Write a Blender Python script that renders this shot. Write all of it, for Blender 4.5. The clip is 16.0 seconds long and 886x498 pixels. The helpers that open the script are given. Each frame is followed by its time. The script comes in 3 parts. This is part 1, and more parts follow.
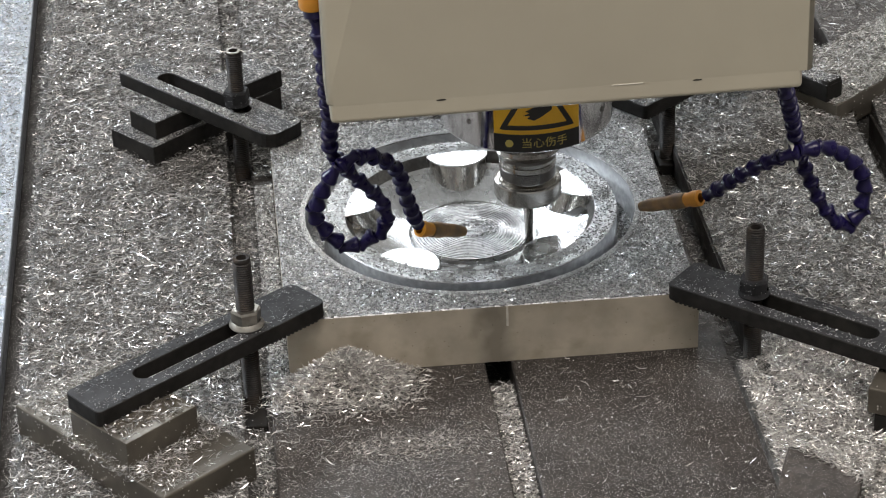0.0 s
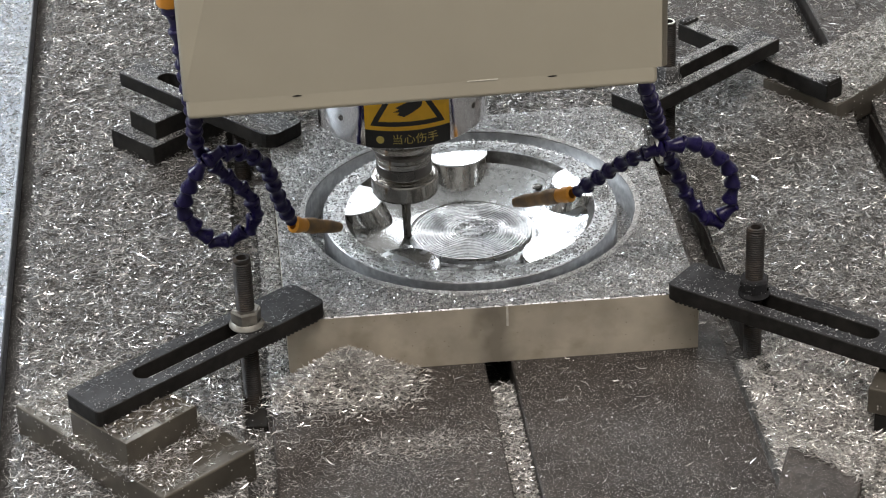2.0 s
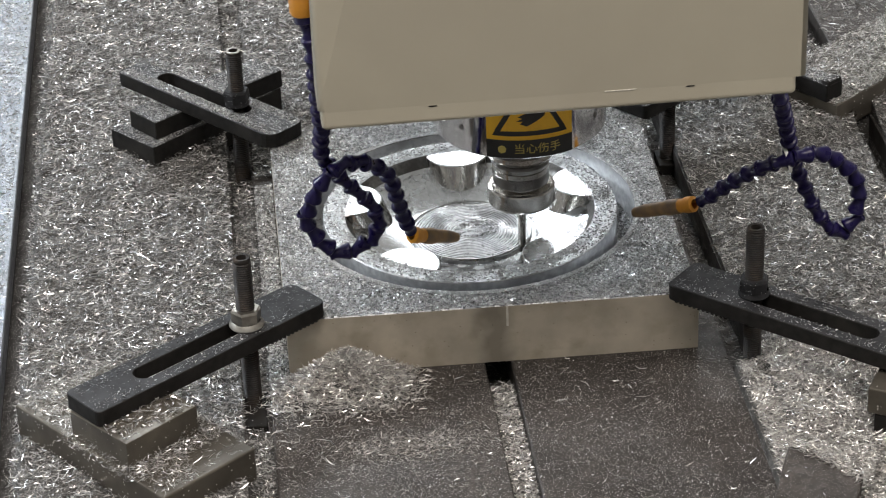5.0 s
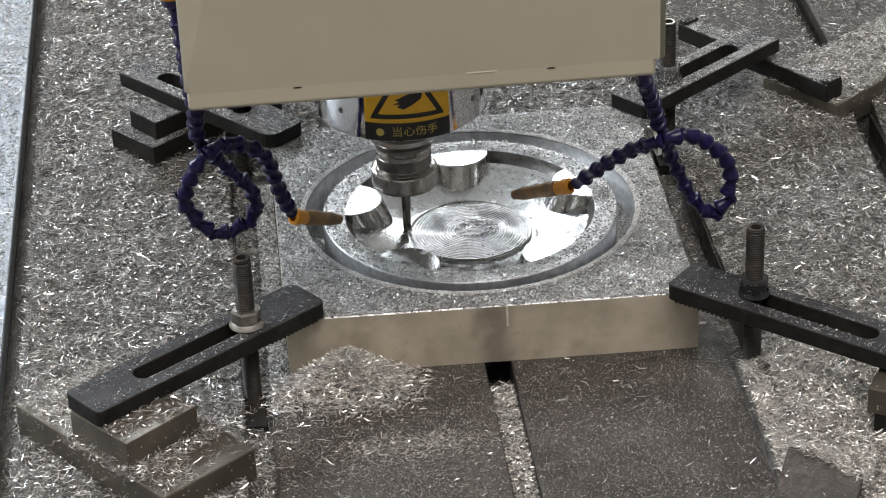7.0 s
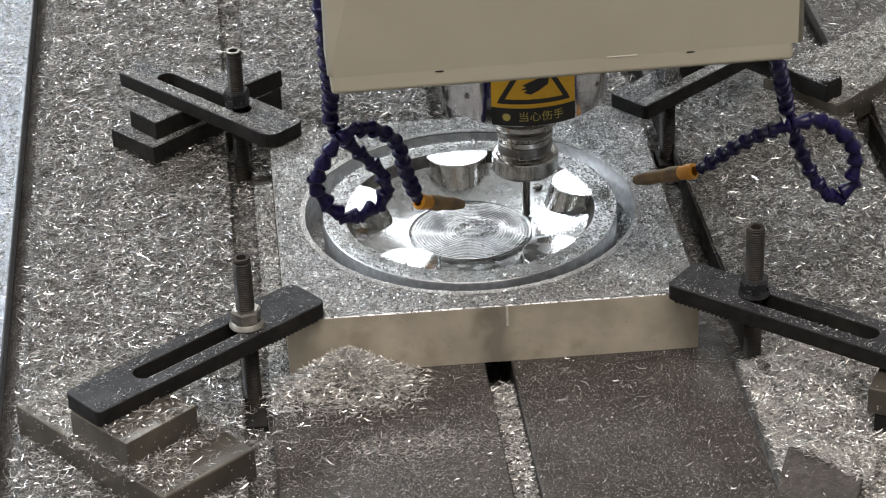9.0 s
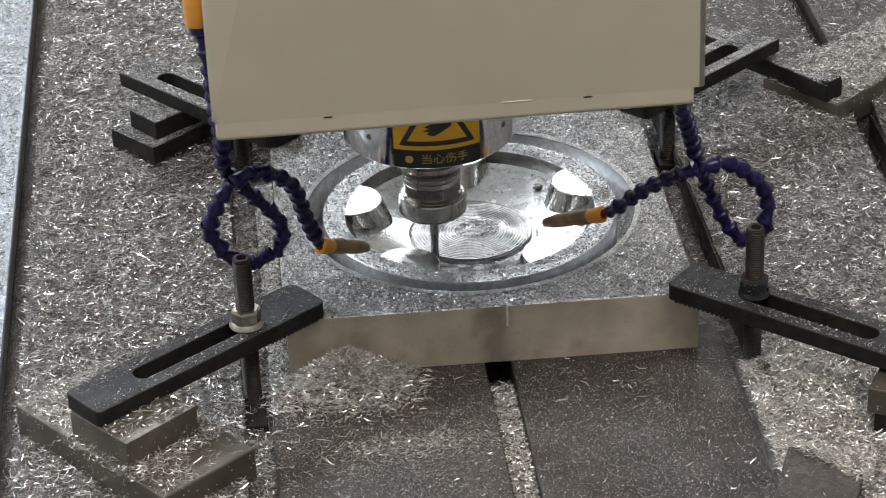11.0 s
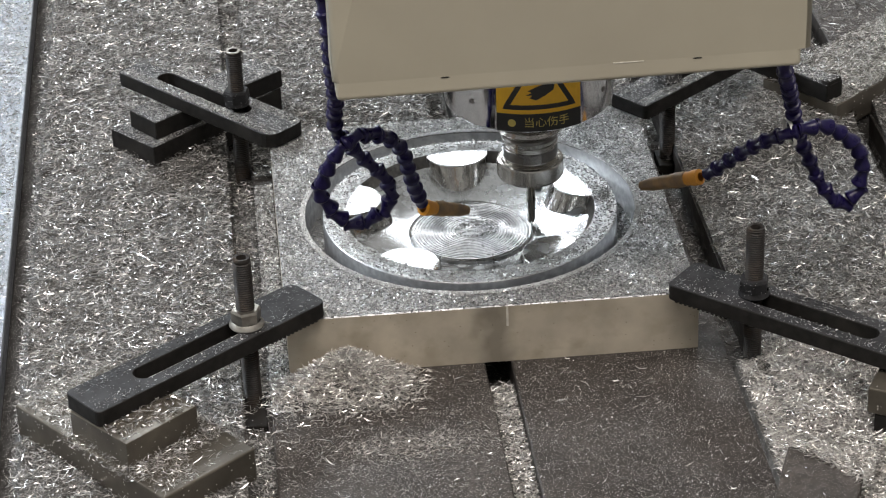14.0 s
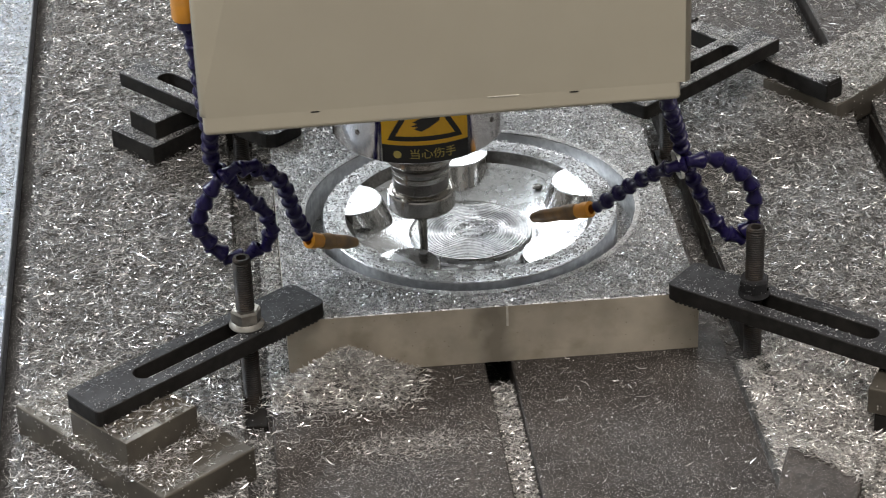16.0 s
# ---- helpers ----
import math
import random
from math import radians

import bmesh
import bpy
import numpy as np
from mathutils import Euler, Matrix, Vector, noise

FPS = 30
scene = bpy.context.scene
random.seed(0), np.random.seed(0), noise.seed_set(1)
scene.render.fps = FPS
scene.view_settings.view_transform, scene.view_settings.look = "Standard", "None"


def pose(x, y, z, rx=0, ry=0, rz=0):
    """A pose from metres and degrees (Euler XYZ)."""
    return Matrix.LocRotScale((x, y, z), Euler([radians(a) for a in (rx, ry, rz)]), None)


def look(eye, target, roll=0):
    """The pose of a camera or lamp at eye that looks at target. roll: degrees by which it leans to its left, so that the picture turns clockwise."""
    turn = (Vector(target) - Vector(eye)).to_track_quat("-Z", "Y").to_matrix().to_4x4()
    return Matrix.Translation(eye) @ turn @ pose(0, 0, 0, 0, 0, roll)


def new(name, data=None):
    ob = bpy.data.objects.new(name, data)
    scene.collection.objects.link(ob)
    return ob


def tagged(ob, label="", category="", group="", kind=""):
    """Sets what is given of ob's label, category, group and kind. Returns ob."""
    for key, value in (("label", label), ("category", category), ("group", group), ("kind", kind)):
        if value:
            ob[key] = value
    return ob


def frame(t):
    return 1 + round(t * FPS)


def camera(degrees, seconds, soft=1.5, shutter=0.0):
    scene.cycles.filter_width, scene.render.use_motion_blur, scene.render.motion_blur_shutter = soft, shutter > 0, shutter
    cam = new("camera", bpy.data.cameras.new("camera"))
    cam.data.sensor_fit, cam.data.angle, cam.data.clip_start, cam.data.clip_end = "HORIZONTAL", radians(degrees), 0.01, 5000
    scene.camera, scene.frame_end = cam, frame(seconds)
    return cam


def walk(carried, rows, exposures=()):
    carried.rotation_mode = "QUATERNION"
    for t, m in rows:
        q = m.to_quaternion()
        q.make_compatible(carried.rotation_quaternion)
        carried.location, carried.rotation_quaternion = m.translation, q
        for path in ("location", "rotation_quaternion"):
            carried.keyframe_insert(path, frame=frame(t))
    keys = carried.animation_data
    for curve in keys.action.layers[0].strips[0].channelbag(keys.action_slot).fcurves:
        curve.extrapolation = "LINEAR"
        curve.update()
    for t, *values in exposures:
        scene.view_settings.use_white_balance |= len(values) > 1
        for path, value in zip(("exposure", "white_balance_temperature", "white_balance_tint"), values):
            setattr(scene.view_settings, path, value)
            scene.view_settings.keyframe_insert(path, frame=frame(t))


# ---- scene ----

# camera: stands still, tele view down onto the machine table
EYE = (-0.1876, -1.7602, 1.1216)
AIM = (-0.1159, -0.8952, 0.6250)
cam = camera(19.84, 16.0, soft=1.0, shutter=0.5)
walk(cam, [(0.0, look(EYE, AIM, -2.35)), (16.0, look(EYE, AIM, -2.35))], exposures=[(0.0, 0.0), (16.0, 0.0)])

# ---- light ----
world = bpy.data.worlds.new("hall_air")
scene.world = world
world.use_nodes = True
world.node_tree.nodes["Background"].inputs[0].default_value = (0.55, 0.6, 0.68, 1)
world.node_tree.nodes["Background"].inputs[1].default_value = 0.15


def area_lamp(name, eye, target, w, h, watts, colour):
    data = bpy.data.lights.new(name, "AREA")
    data.shape, data.size, data.size_y, data.energy, data.color = "RECTANGLE", w, h, watts, colour
    ob = new(name, data)
    ob.matrix_world = look(eye, target)
    return tagged(ob, "daylight or tube light of the workshop hall", "lamp", kind="structure")


# window band high in the wall behind the machine, tubes above, and a window behind the camera
area_lamp("window_light_north", (1.35, 6.4, 3.85), (0, 0.2, 0), 2.3, 1.2, 66, (0.92, 0.96, 1.0))
area_lamp("window_light_north", (-1.75, 6.4, 3.75), (0, 0.2, 0), 1.9, 1.3, 175, (0.84, 0.92, 1.0))
area_lamp("window_light_west", (-5.4, 2.6, 3.2), (0, 0.2, 0), 3.0, 1.6, 385, (0.84, 0.92, 1.0))
area_lamp("ceiling_tube_light", (0.0, -1.6, 4.9), (0.0, 0.1, 0), 4.5, 2.4, 425, (1.0, 0.925, 0.865))

# ---- materials ----


def material(name, base, rough=0.5, metal=0.0, grain=60.0, tone=0.25, bump=0.1, stain=None, stain_scale=7.0,
             stain_cut=(0.5, 0.7), speck=None, speck_scale=500.0, speck_cut=0.2, stretch=(1, 1, 1), island=0.0,
             rough_var=0.12, coat=0.0, speck_mask=0.0, spec=0.5):
    m = bpy.data.materials.new(name)
    m.use_nodes = True
    n, l = m.node_tree.nodes, m.node_tree.links
    b = n["Principled BSDF"]
    b.inputs["Metallic"].default_value = metal
    b.inputs["Coat Weight"].default_value = coat
    b.inputs["Specular IOR Level"].default_value = spec
    tc = n.new("ShaderNodeTexCoord")
    mp = n.new("ShaderNodeMapping")
    mp.inputs["Scale"].default_value = stretch
    l.new(tc.outputs["Object"], mp.inputs[0])

    def noise_at(scale, detail=5.0):
        t = n.new("ShaderNodeTexNoise")
        t.inputs["Scale"].default_value, t.inputs["Detail"].default_value = scale, detail
        l.new(mp.outputs[0], t.inputs["Vector"])
        return t.outputs["Fac"]

    def mix(fac, a, c, kind="MIX"):
        x = n.new("ShaderNodeMix")
        x.data_type, x.blend_type = "RGBA", kind
        for sock, v in ((x.inputs[0], fac), (x.inputs[6], a), (x.inputs[7], c)):
            if isinstance(v, (float, int)):
                sock.default_value = v
            elif isinstance(v, tuple):
                sock.default_value = (*v, 1)
            else:
                l.new(v, sock)
        return x.outputs[2]

    def ramp(v, lo, hi, a=0.0, c=1.0):
        r = n.new("ShaderNodeMapRange")
        for k, val in zip(range(1, 5), (lo, hi, a, c)):
            r.inputs[k].default_value = val
        l.new(v, r.inputs[0])
        return r.outputs[0]

    fine, wide = noise_at(grain), noise_at(grain / 9.0, 3.0)
    dark = tuple(c * (1 - tone) for c in base)
    lite = tuple(min(1.0, c * (1 + tone)) for c in base)
    col = mix(ramp(fine, 0.3, 0.7), dark, lite)
    col = mix(ramp(wide, 0.35, 0.65, 0.0, 0.5), col, dark)
    if stain:
        col = mix(ramp(noise_at(stain_scale, 6.0), *stain_cut), col, stain)
    height = fine
    if island:
        g = n.new("ShaderNodeNewGeometry")
        col = mix(ramp(g.outputs["Random Per Island"], 0.0, 1.0, 0.0, island), col, (0.02, 0.018, 0.016))
    if speck:
        v = n.new("ShaderNodeTexVoronoi")
        v.inputs["Scale"].default_value = speck_scale
        l.new(mp.outputs[0], v.inputs["Vector"])
        hit_ = ramp(v.outputs["Distance"], speck_cut, speck_cut * 0.7)
        if speck_mask:
            sep = n.new("ShaderNodeSeparateColor")
            l.new(v.outputs["Color"], sep.inputs[0])
            keep = ramp(sep.outputs[0], speck_mask, speck_mask + 0.02)
            mul = n.new("ShaderNodeMath")
            mul.operation = "MULTIPLY"
            l.new(hit_, mul.inputs[0])
            l.new(keep, mul.inputs[1])
            hit_ = mul.outputs[0]
        col = mix(hit_, col, speck)
        height = hit_
    l.new(col, b.inputs["Base Color"])
    rr = ramp(noise_at(grain / 3.0), 0.3, 0.7, max(0.03, rough - rough_var), min(1.0, rough + rough_var))
    l.new(rr, b.inputs["Roughness"])
    if bump:
        bp = n.new("ShaderNodeBump")
        bp.inputs["Strength"].default_value, bp.inputs["Distance"].default_value = bump, 0.0006
        l.new(height, bp.inputs["Height"])
        l.new(bp.outputs[0], b.inputs["Normal"])
    return m


TABLE = material("oily_cast_iron", (0.049, 0.042, 0.037), 0.58, 0.2, 160, 0.45, 0.35, (0.022, 0.018, 0.016), 13, (0.42, 0.68),
                 speck=(0.30, 0.285, 0.27), speck_scale=1050, speck_cut=0.36, speck_mask=0.66)
CHIP = material("aluminium_shavings", (0.95, 0.92, 0.89), 0.30, 0.72, 300, 0.15, 0.0, island=0.82)
# darker copy of CHIP: the right rear's weaker light is put into the colour
CHIPD = material("dimmed_grey_shavings", (0.84, 0.825, 0.80), 0.34, 0.7, 300, 0.15, 0.0, island=0.80)
FLAKE = material("fine_aluminium_flakes", (0.94, 0.93, 0.91), 0.34, 0.65, 300, 0.15, 0.0, island=0.72)
# lighter, pinker copy of CHIP: warm light on the piles is put into colour
PILE = material("warm_lit_shavings", (0.95, 0.90, 0.86), 0.34, 0.6, 300, 0.12, 0.0, island=0.66)
TFLAKE = material("dull_table_flakes", (0.72, 0.69, 0.655), 0.38, 0.6, 300, 0.15, 0.0, island=0.82)
# bare, less oily iron; the bluish window sheen is put into its colour
PANEL = material("bare_iron_painted_sheen", (0.235, 0.245, 0.26), 0.42, 0.6, 300, 0.35, 0.5, (0.18, 0.2, 0.23), 12, (0.4, 0.7),
                 speck=(0.06, 0.06, 0.06), speck_scale=560, speck_cut=0.42, speck_mask=0.6)
SCRATCH = material("bright_scribed_metal", (0.62, 0.59, 0.52), 0.5, 0.2, 300, 0.15, 0.0)
RIMCHIP = material("bright_burr_flakes", (0.95, 0.95, 0.95), 0.45, 0.3, 300, 0.1, 0.0, island=0.2)
DUSTY = material("dull_grey_flakes", (0.58, 0.57, 0.56), 0.45, 0.6, 300, 0.2, 0.0, island=0.8)
BED = material("chip_bed", (0.12, 0.116, 0.11), 0.6, 0.3, 700, 0.75, 0.9, (0.035, 0.032, 0.029), 60, (0.4, 0.65),
               speck=(0.6, 0.59, 0.57), speck_scale=600, speck_cut=0.36, speck_mask=0.6)
PLATE_TOP = material("dusty_aluminium_top", (0.54, 0.54, 0.54), 0.43, 0.65, 800, 0.7, 0.9, (0.20, 0.20, 0.20), 40, (0.45, 0.7),
                     speck=(0.045, 0.045, 0.045), speck_scale=620, speck_cut=0.5, speck_mask=0.35)
PLATE_SIDE = material("raw_aluminium_side", (0.49, 0.437, 0.35), 0.45, 0.25, 30, 0.2, 0.15, (0.385, 0.335, 0.255), 48, (0.50, 0.75), speck=(0.2, 0.17, 0.13), speck_scale=300, speck_cut=0.16, speck_mask=0.86)
CUT = material("freshly_milled_aluminium", (0.68, 0.69, 0.70), 0.24, 1.0, 220, 0.12, 0.14, (0.5, 0.5, 0.5), 30, (0.5, 0.75))
# milled boss walls; reflected cover and dark room are painted in, darker and warmer
BOSS = material("boss_wall_dim_reflection", (0.52, 0.51, 0.49), 0.22, 1.0, 160, 0.14, 0.12, (0.36, 0.35, 0.33), 30, (0.45, 0.7), stretch=(6, 6, 0.6))
HUB = material("turned_hub_face", (0.50, 0.50, 0.50), 0.34, 1.0, 260, 0.25, 0.3, (0.22, 0.22, 0.22), 45, (0.52, 0.66))
t = PLATE_SIDE.node_tree
pn, pl = t.nodes, t.links
pc, px, pm = pn.new("ShaderNodeTexCoord"), pn.new("ShaderNodeSeparateXYZ"), pn.new("ShaderNodeMapRange")
wob, add, dist, mixer = pn.new("ShaderNodeTexNoise"), pn.new("ShaderNodeMath"), pn.new("ShaderNodeMath"), pn.new("ShaderNodeMix")
wob.inputs["Scale"].default_value = 45
pl.new(pc.outputs["Object"], px.inputs[0])
pl.new(pc.outputs["Object"], wob.inputs["Vector"])
add.operation, dist.operation = "MULTIPLY_ADD", "ABSOLUTE"
pl.new(wob.outputs["Fac"], add.inputs[0])
add.inputs[1].default_value = 0.03
pl.new(px.outputs["X"], add.inputs[2])
shift = pn.new("ShaderNodeMath")
shift.operation, shift.inputs[1].default_value = "SUBTRACT", 0.013
pl.new(add.outputs[0], shift.inputs[0])
pl.new(shift.outputs[0], dist.inputs[0])
pl.new(dist.outputs[0], pm.inputs[0])
for k, val in zip(range(1, 5), (0.004, 0.02, 0.55, 0.0)):
    pm.inputs[k].default_value = val
mixer.data_type = "RGBA"
side_in = pn["Principled BSDF"].inputs["Base Color"]
pl.new(side_in.links[0].from_socket, mixer.inputs[6])
mixer.inputs[7].default_value = (0.09, 0.08, 0.065, 1)
pl.new(pm.outputs[0], mixer.inputs[0])
pl.new(mixer.outputs[2], side_in)
RING = material("milled_aluminium_with_dust", (0.68, 0.69, 0.7), 0.38, 0.85, 500, 0.35, 0.8, (0.5, 0.5, 0.5), 40, (0.5, 0.7),
                speck=(0.14, 0.14, 0.14), speck_scale=760, speck_cut=0.38, speck_mask=0.74)
# milled groove walls; shade of the narrow gap is put into the darker tone
GROOVE = material("shaded_milled_groove", (0.40, 0.405, 0.41), 0.42, 0.9, 160, 0.25, 0.25, (0.27, 0.27, 0.27), 26, (0.5, 0.75))
# rough-milled pocket wall; the recess's shade is put into this dark colour
POCKET = material("rough_shaded_pocket_wall", (0.20, 0.195, 0.185), 0.46, 0.9, 300, 0.35, 0.4, (0.11, 0.105, 0.1), 60, (0.45, 0.7))
BLACK = material("black_oxide_steel", (0.016, 0.016, 0.017), 0.55, 0.0, 400, 0.5, 0.5, (0.032, 0.032, 0.034), 35, (0.4, 0.7),
                 speck=(0.28, 0.28, 0.28), speck_scale=780, speck_cut=0.32, speck_mask=0.83, spec=0.14)
DUSTED = material("chip_dusted_black_steel", (0.03, 0.03, 0.031), 0.6, 0.1, 500, 0.6, 0.7, (0.10, 0.10, 0.10), 60, (0.4, 0.65),
                  speck=(0.5, 0.5, 0.5), speck_scale=640, speck_cut=0.42, speck_mask=0.38, spec=0.2)
ROD = material("oily_dark_rod", (0.022, 0.019, 0.017), 0.55, 0.0, 200, 0.4, 0.2, (0.05, 0.036, 0.026), 60, spec=0.22)
BLACK_CLEAN = material("black_oxide_side", (0.014, 0.013, 0.012), 0.55, 0.0, 150, 0.4, 0.3, (0.025, 0.023, 0.02), 25, spec=0.15)
ZINC = material("zinc_plated_steel", (0.42, 0.40, 0.36), 0.35, 0.9, 150, 0.2, 0.15, (0.2, 0.18, 0.15), 40)
SUPPORT = material("brownish_raw_plate", (0.135, 0.12, 0.098), 0.38, 0.55, 40, 0.3, 0.25, (0.07, 0.062, 0.05), 22, (0.4, 0.65),
                   speck=(0.7, 0.68, 0.63), speck_scale=380, speck_cut=0.28, speck_mask=0.85)
PAINT = material("cream_machine_paint", (0.305, 0.279, 0.216), 0.42, 0.0, 25, 0.03, 0.02, (0.280, 0.254, 0.198), 5, (0.45, 0.8), coat=0.1)
CHROME = material("polished_steel", (0.72, 0.72, 0.73), 0.1, 1.0, 60, 0.05, 0.02, (0.5, 0.5, 0.5), 25, (0.6, 0.8), rough_var=0.04)
STEEL = material("ground_tool_steel", (0.41, 0.392, 0.365), 0.2, 1.0, 80, 0.12, 0.03, (0.35, 0.33, 0.3), 30, rough_var=0.06)
STEEL_DARK = material("dark_tool_steel", (0.16, 0.15, 0.14), 0.3, 1.0, 80, 0.2, 0.03, rough_var=0.06)
BLUE = material("navy_blue_plastic", (0.0085, 0.0052, 0.046), 0.33, 0.0, 90, 0.25, 0.05, (0.009, 0.007, 0.034), 60, spec=0.28)
ORANGE = material("orange_plastic", (0.62, 0.26, 0.018), 0.4, 0.0, 80, 0.12, 0.05, (0.45, 0.2, 0.03), 60)
NOZZLE = material("soiled_orange_plastic", (0.27, 0.155, 0.055), 0.45, 0.0, 80, 0.25, 0.1, (0.14, 0.09, 0.05), 90, (0.4, 0.65))
YELLOW = material("yellow_sticker", (0.75, 0.42, 0.02), 0.35, 0.0, 60, 0.06, 0.02, (0.55, 0.3, 0.02), 60, (0.55, 0.8))
INK = material("black_sticker_ink", (0.012, 0.012, 0.012), 0.35, 0.0, 60, 0.2, 0.0)
GOLD_INK = material("faded_yellow_ink", (0.50, 0.40, 0.10), 0.4, 0.0, 60, 0.2, 0.0)
TIE = material("white_nylon", (0.7, 0.7, 0.66), 0.4, 0.0, 60, 0.05, 0.0)
WALL = material("hall_wall_paint", (0.45, 0.44, 0.42), 0.8, 0.0, 4, 0.1, 0.02)

# ---- mesh helpers ----


def part(name, bm, mat, parent=None, label=""):
    me = bpy.data.meshes.new(name)
    bm.to_mesh(me)
    bm.free()
    me.materials.append(mat)
    ob = new(name, me)
    if parent:
        ob.parent = parent
    return tagged(ob, label)


def thing(name, label, category, m=None, group="", kind=""):
    ob = new(name)
    ob.empty_display_size = 0.02
    if m:
        ob.matrix_world = m
    return tagged(ob, label, category, group, kind)


def box(bm, lo, hi, bevel=0.0, m=None, seg=2):
    made = bmesh.ops.create_cube(bm, size=1.0)["verts"]
    c = [(a + b) / 2 for a, b in zip(lo, hi)]
    s = [b - a for a, b in zip(lo, hi)]
    for v in made:
        v.co = Vector([c[k] + v.co[k] * s[k] for k in range(3)])
    if bevel:
        edges = list({e for v in made for e in v.link_edges})
        bmesh.ops.bevel(bm, geom=edges, offset=bevel, segments=seg, affect="EDGES", profile=0.5)
    if m:
        bmesh.ops.transform(bm, matrix=m, verts=bm.verts)
    return bm


def lathe(profile, seg=48, m=None, smooth=True, sharp=35):
    """Turns (r, z) points about z; ends at r = 0 close in a point."""
    bm = bmesh.new()
    rings = []
    for r, z in profile:
        if r <= 1e-6:
            rings.append([bm.verts.new((0, 0, z))])
        else:
            rings.append([bm.verts.new((r * math.cos(2 * math.pi * k / seg), r * math.sin(2 * math.pi * k / seg), z)) for k in range(seg)])
    for a, b in zip(rings, rings[1:]):
        for k in range(seg):
            j = (k + 1) % seg
            if len(a) == 1 and len(b) == 1:
                continue
            if len(a) == 1:
                f = bm.faces.new((a[0], b[j], b[k]))
            elif len(b) == 1:
                f = bm.faces.new((a[k], a[j], b[0]))
            else:
                f = bm.faces.new((a[k], a[j], b[j], b[k]))
            f.smooth = smooth
    bmesh.ops.recalc_face_normals(bm, faces=bm.faces)
    for e in bm.edges:
        if len(e.link_faces) == 2 and e.calc_face_angle() > radians(sharp):
            e.smooth = False
    if m:
        bmesh.ops.transform(bm, matrix=m, verts=bm.verts)
    return bm


def outline_prism(rings, z0, z1, bevel=0.0):
    """A flat body with an outer outline and holes (all same turning sense, equal ends)."""
    bm = bmesh.new()
    loops = []
    for ring in rings:
        vs = [bm.verts.new((x, y, z1)) for x, y in ring]
        loops.append([bm.edges.new((a, b)) for a, b in zip(vs, vs[1:] + vs[:1])])
    bmesh.ops.triangle_fill(bm, use_beauty=True, edges=[e for lo in loops for e in lo], normal=(0, 0, 1))
    faces = list(bm.faces)
    ext = bmesh.ops.extrude_face_region(bm, geom=faces)
    low = [v for v in ext["geom"] if isinstance(v, bmesh.types.BMVert)]
    for v in low:
        v.co.z = z0
    bmesh.ops.recalc_face_normals(bm, faces=bm.faces)
    if bevel:
        edge = [e for e in bm.edges if len(e.link_faces) == 2 and e.calc_face_angle() > 0.6 and abs(e.verts[0].co.z - e.verts[1].co.z) < 1e-6]
        bmesh.ops.bevel(bm, geom=edge, offset=bevel, segments=1, affect="EDGES")
    return bm


# ---- hall: plain shell that closes the place ----
for nm, lo, hi in (("floor", (-6, -6, -0.95), (6, 7, -0.85)), ("ceiling", (-6, -6, 5.2), (6, 7, 5.3)),
                   ("wall_north", (-6, 7, -0.85), (6, 7.2, 5.2)), ("wall_south", (-6, -6.2, -0.85), (6, -6, 5.2)),
                   ("wall_west", (-6.2, -6, -0.85), (-6, 7, 5.2)), ("wall_east", (6, -6, -0.85), (6.2, 7, 5.2))):
    tagged(part(nm, box(bmesh.new(), lo, hi), WALL), "plain grey painted " + nm.split("_")[0] + " of the workshop", nm.split("_")[0], kind="structure")

# ---- machine table with T-slots ----
SLOT, PITCH = 0.0217, 0.2
table = thing("machine_table", "oily dark cast-iron machine table with long T-slots", "machine table", kind="structure")
part("table_bed", box(bmesh.new(), (-0.9, -0.5, -0.85), (0.9, 1.15, -0.04)), TABLE, table)
panel_edges = [-0.9] + [k * PITCH for k in (-3, -2, -1, 0, 1, 2, 3)] + [0.9]
for a, b in zip(panel_edges, panel_edges[1:]):
    lo = a + (SLOT / 2 if a > -0.9 else 0)
    hi = b - (SLOT / 2 if b < 0.9 else 0)
    bm = bmesh.new()
    e, w = 0.0012, 0.008
    prof = [(lo + w, -0.04), (lo + w, -0.022), (lo, -0.022), (lo, -e), (lo + e, 0), (hi - e, 0), (hi, -e), (hi, -0.022), (hi - w, -0.022), (hi - w, -0.04)]
    ends = [[bm.verts.new((x, y, z)) for x, z in prof] for y in (-0.5, 1.15)]
    for k in range(len(prof)):
        j = (k + 1) % len(prof)
        bm.faces.new((ends[0][k], ends[0][j], ends[1][j], ends[1][k]))
    bm.faces.new(ends[0]), bm.faces.new(ends[1])
    bmesh.ops.recalc_face_normals(bm, faces=bm.faces)
    # outer left panels get the lighter iron with the painted sheen
    part("table_panel", bm, PANEL if hi < -0.4 else TABLE, table)

# ---- workpiece: square plate with a turned wheel blank inside ----
H, CX, CY = 0.054, -0.003, 0.168
X0, X1, Y0, Y1 = -0.1727, 0.1680, 0.0, 0.343
RO = 0.1442
CORNERS = [(-0.1718, 0.0035), (0.1665, -0.0050), (0.1708, 0.343), (-0.1708, 0.343)]  # sawn stock, not quite square
work = thing("workpiece_plate", "thick square aluminium plate being milled into a five-boss wheel", "workpiece")


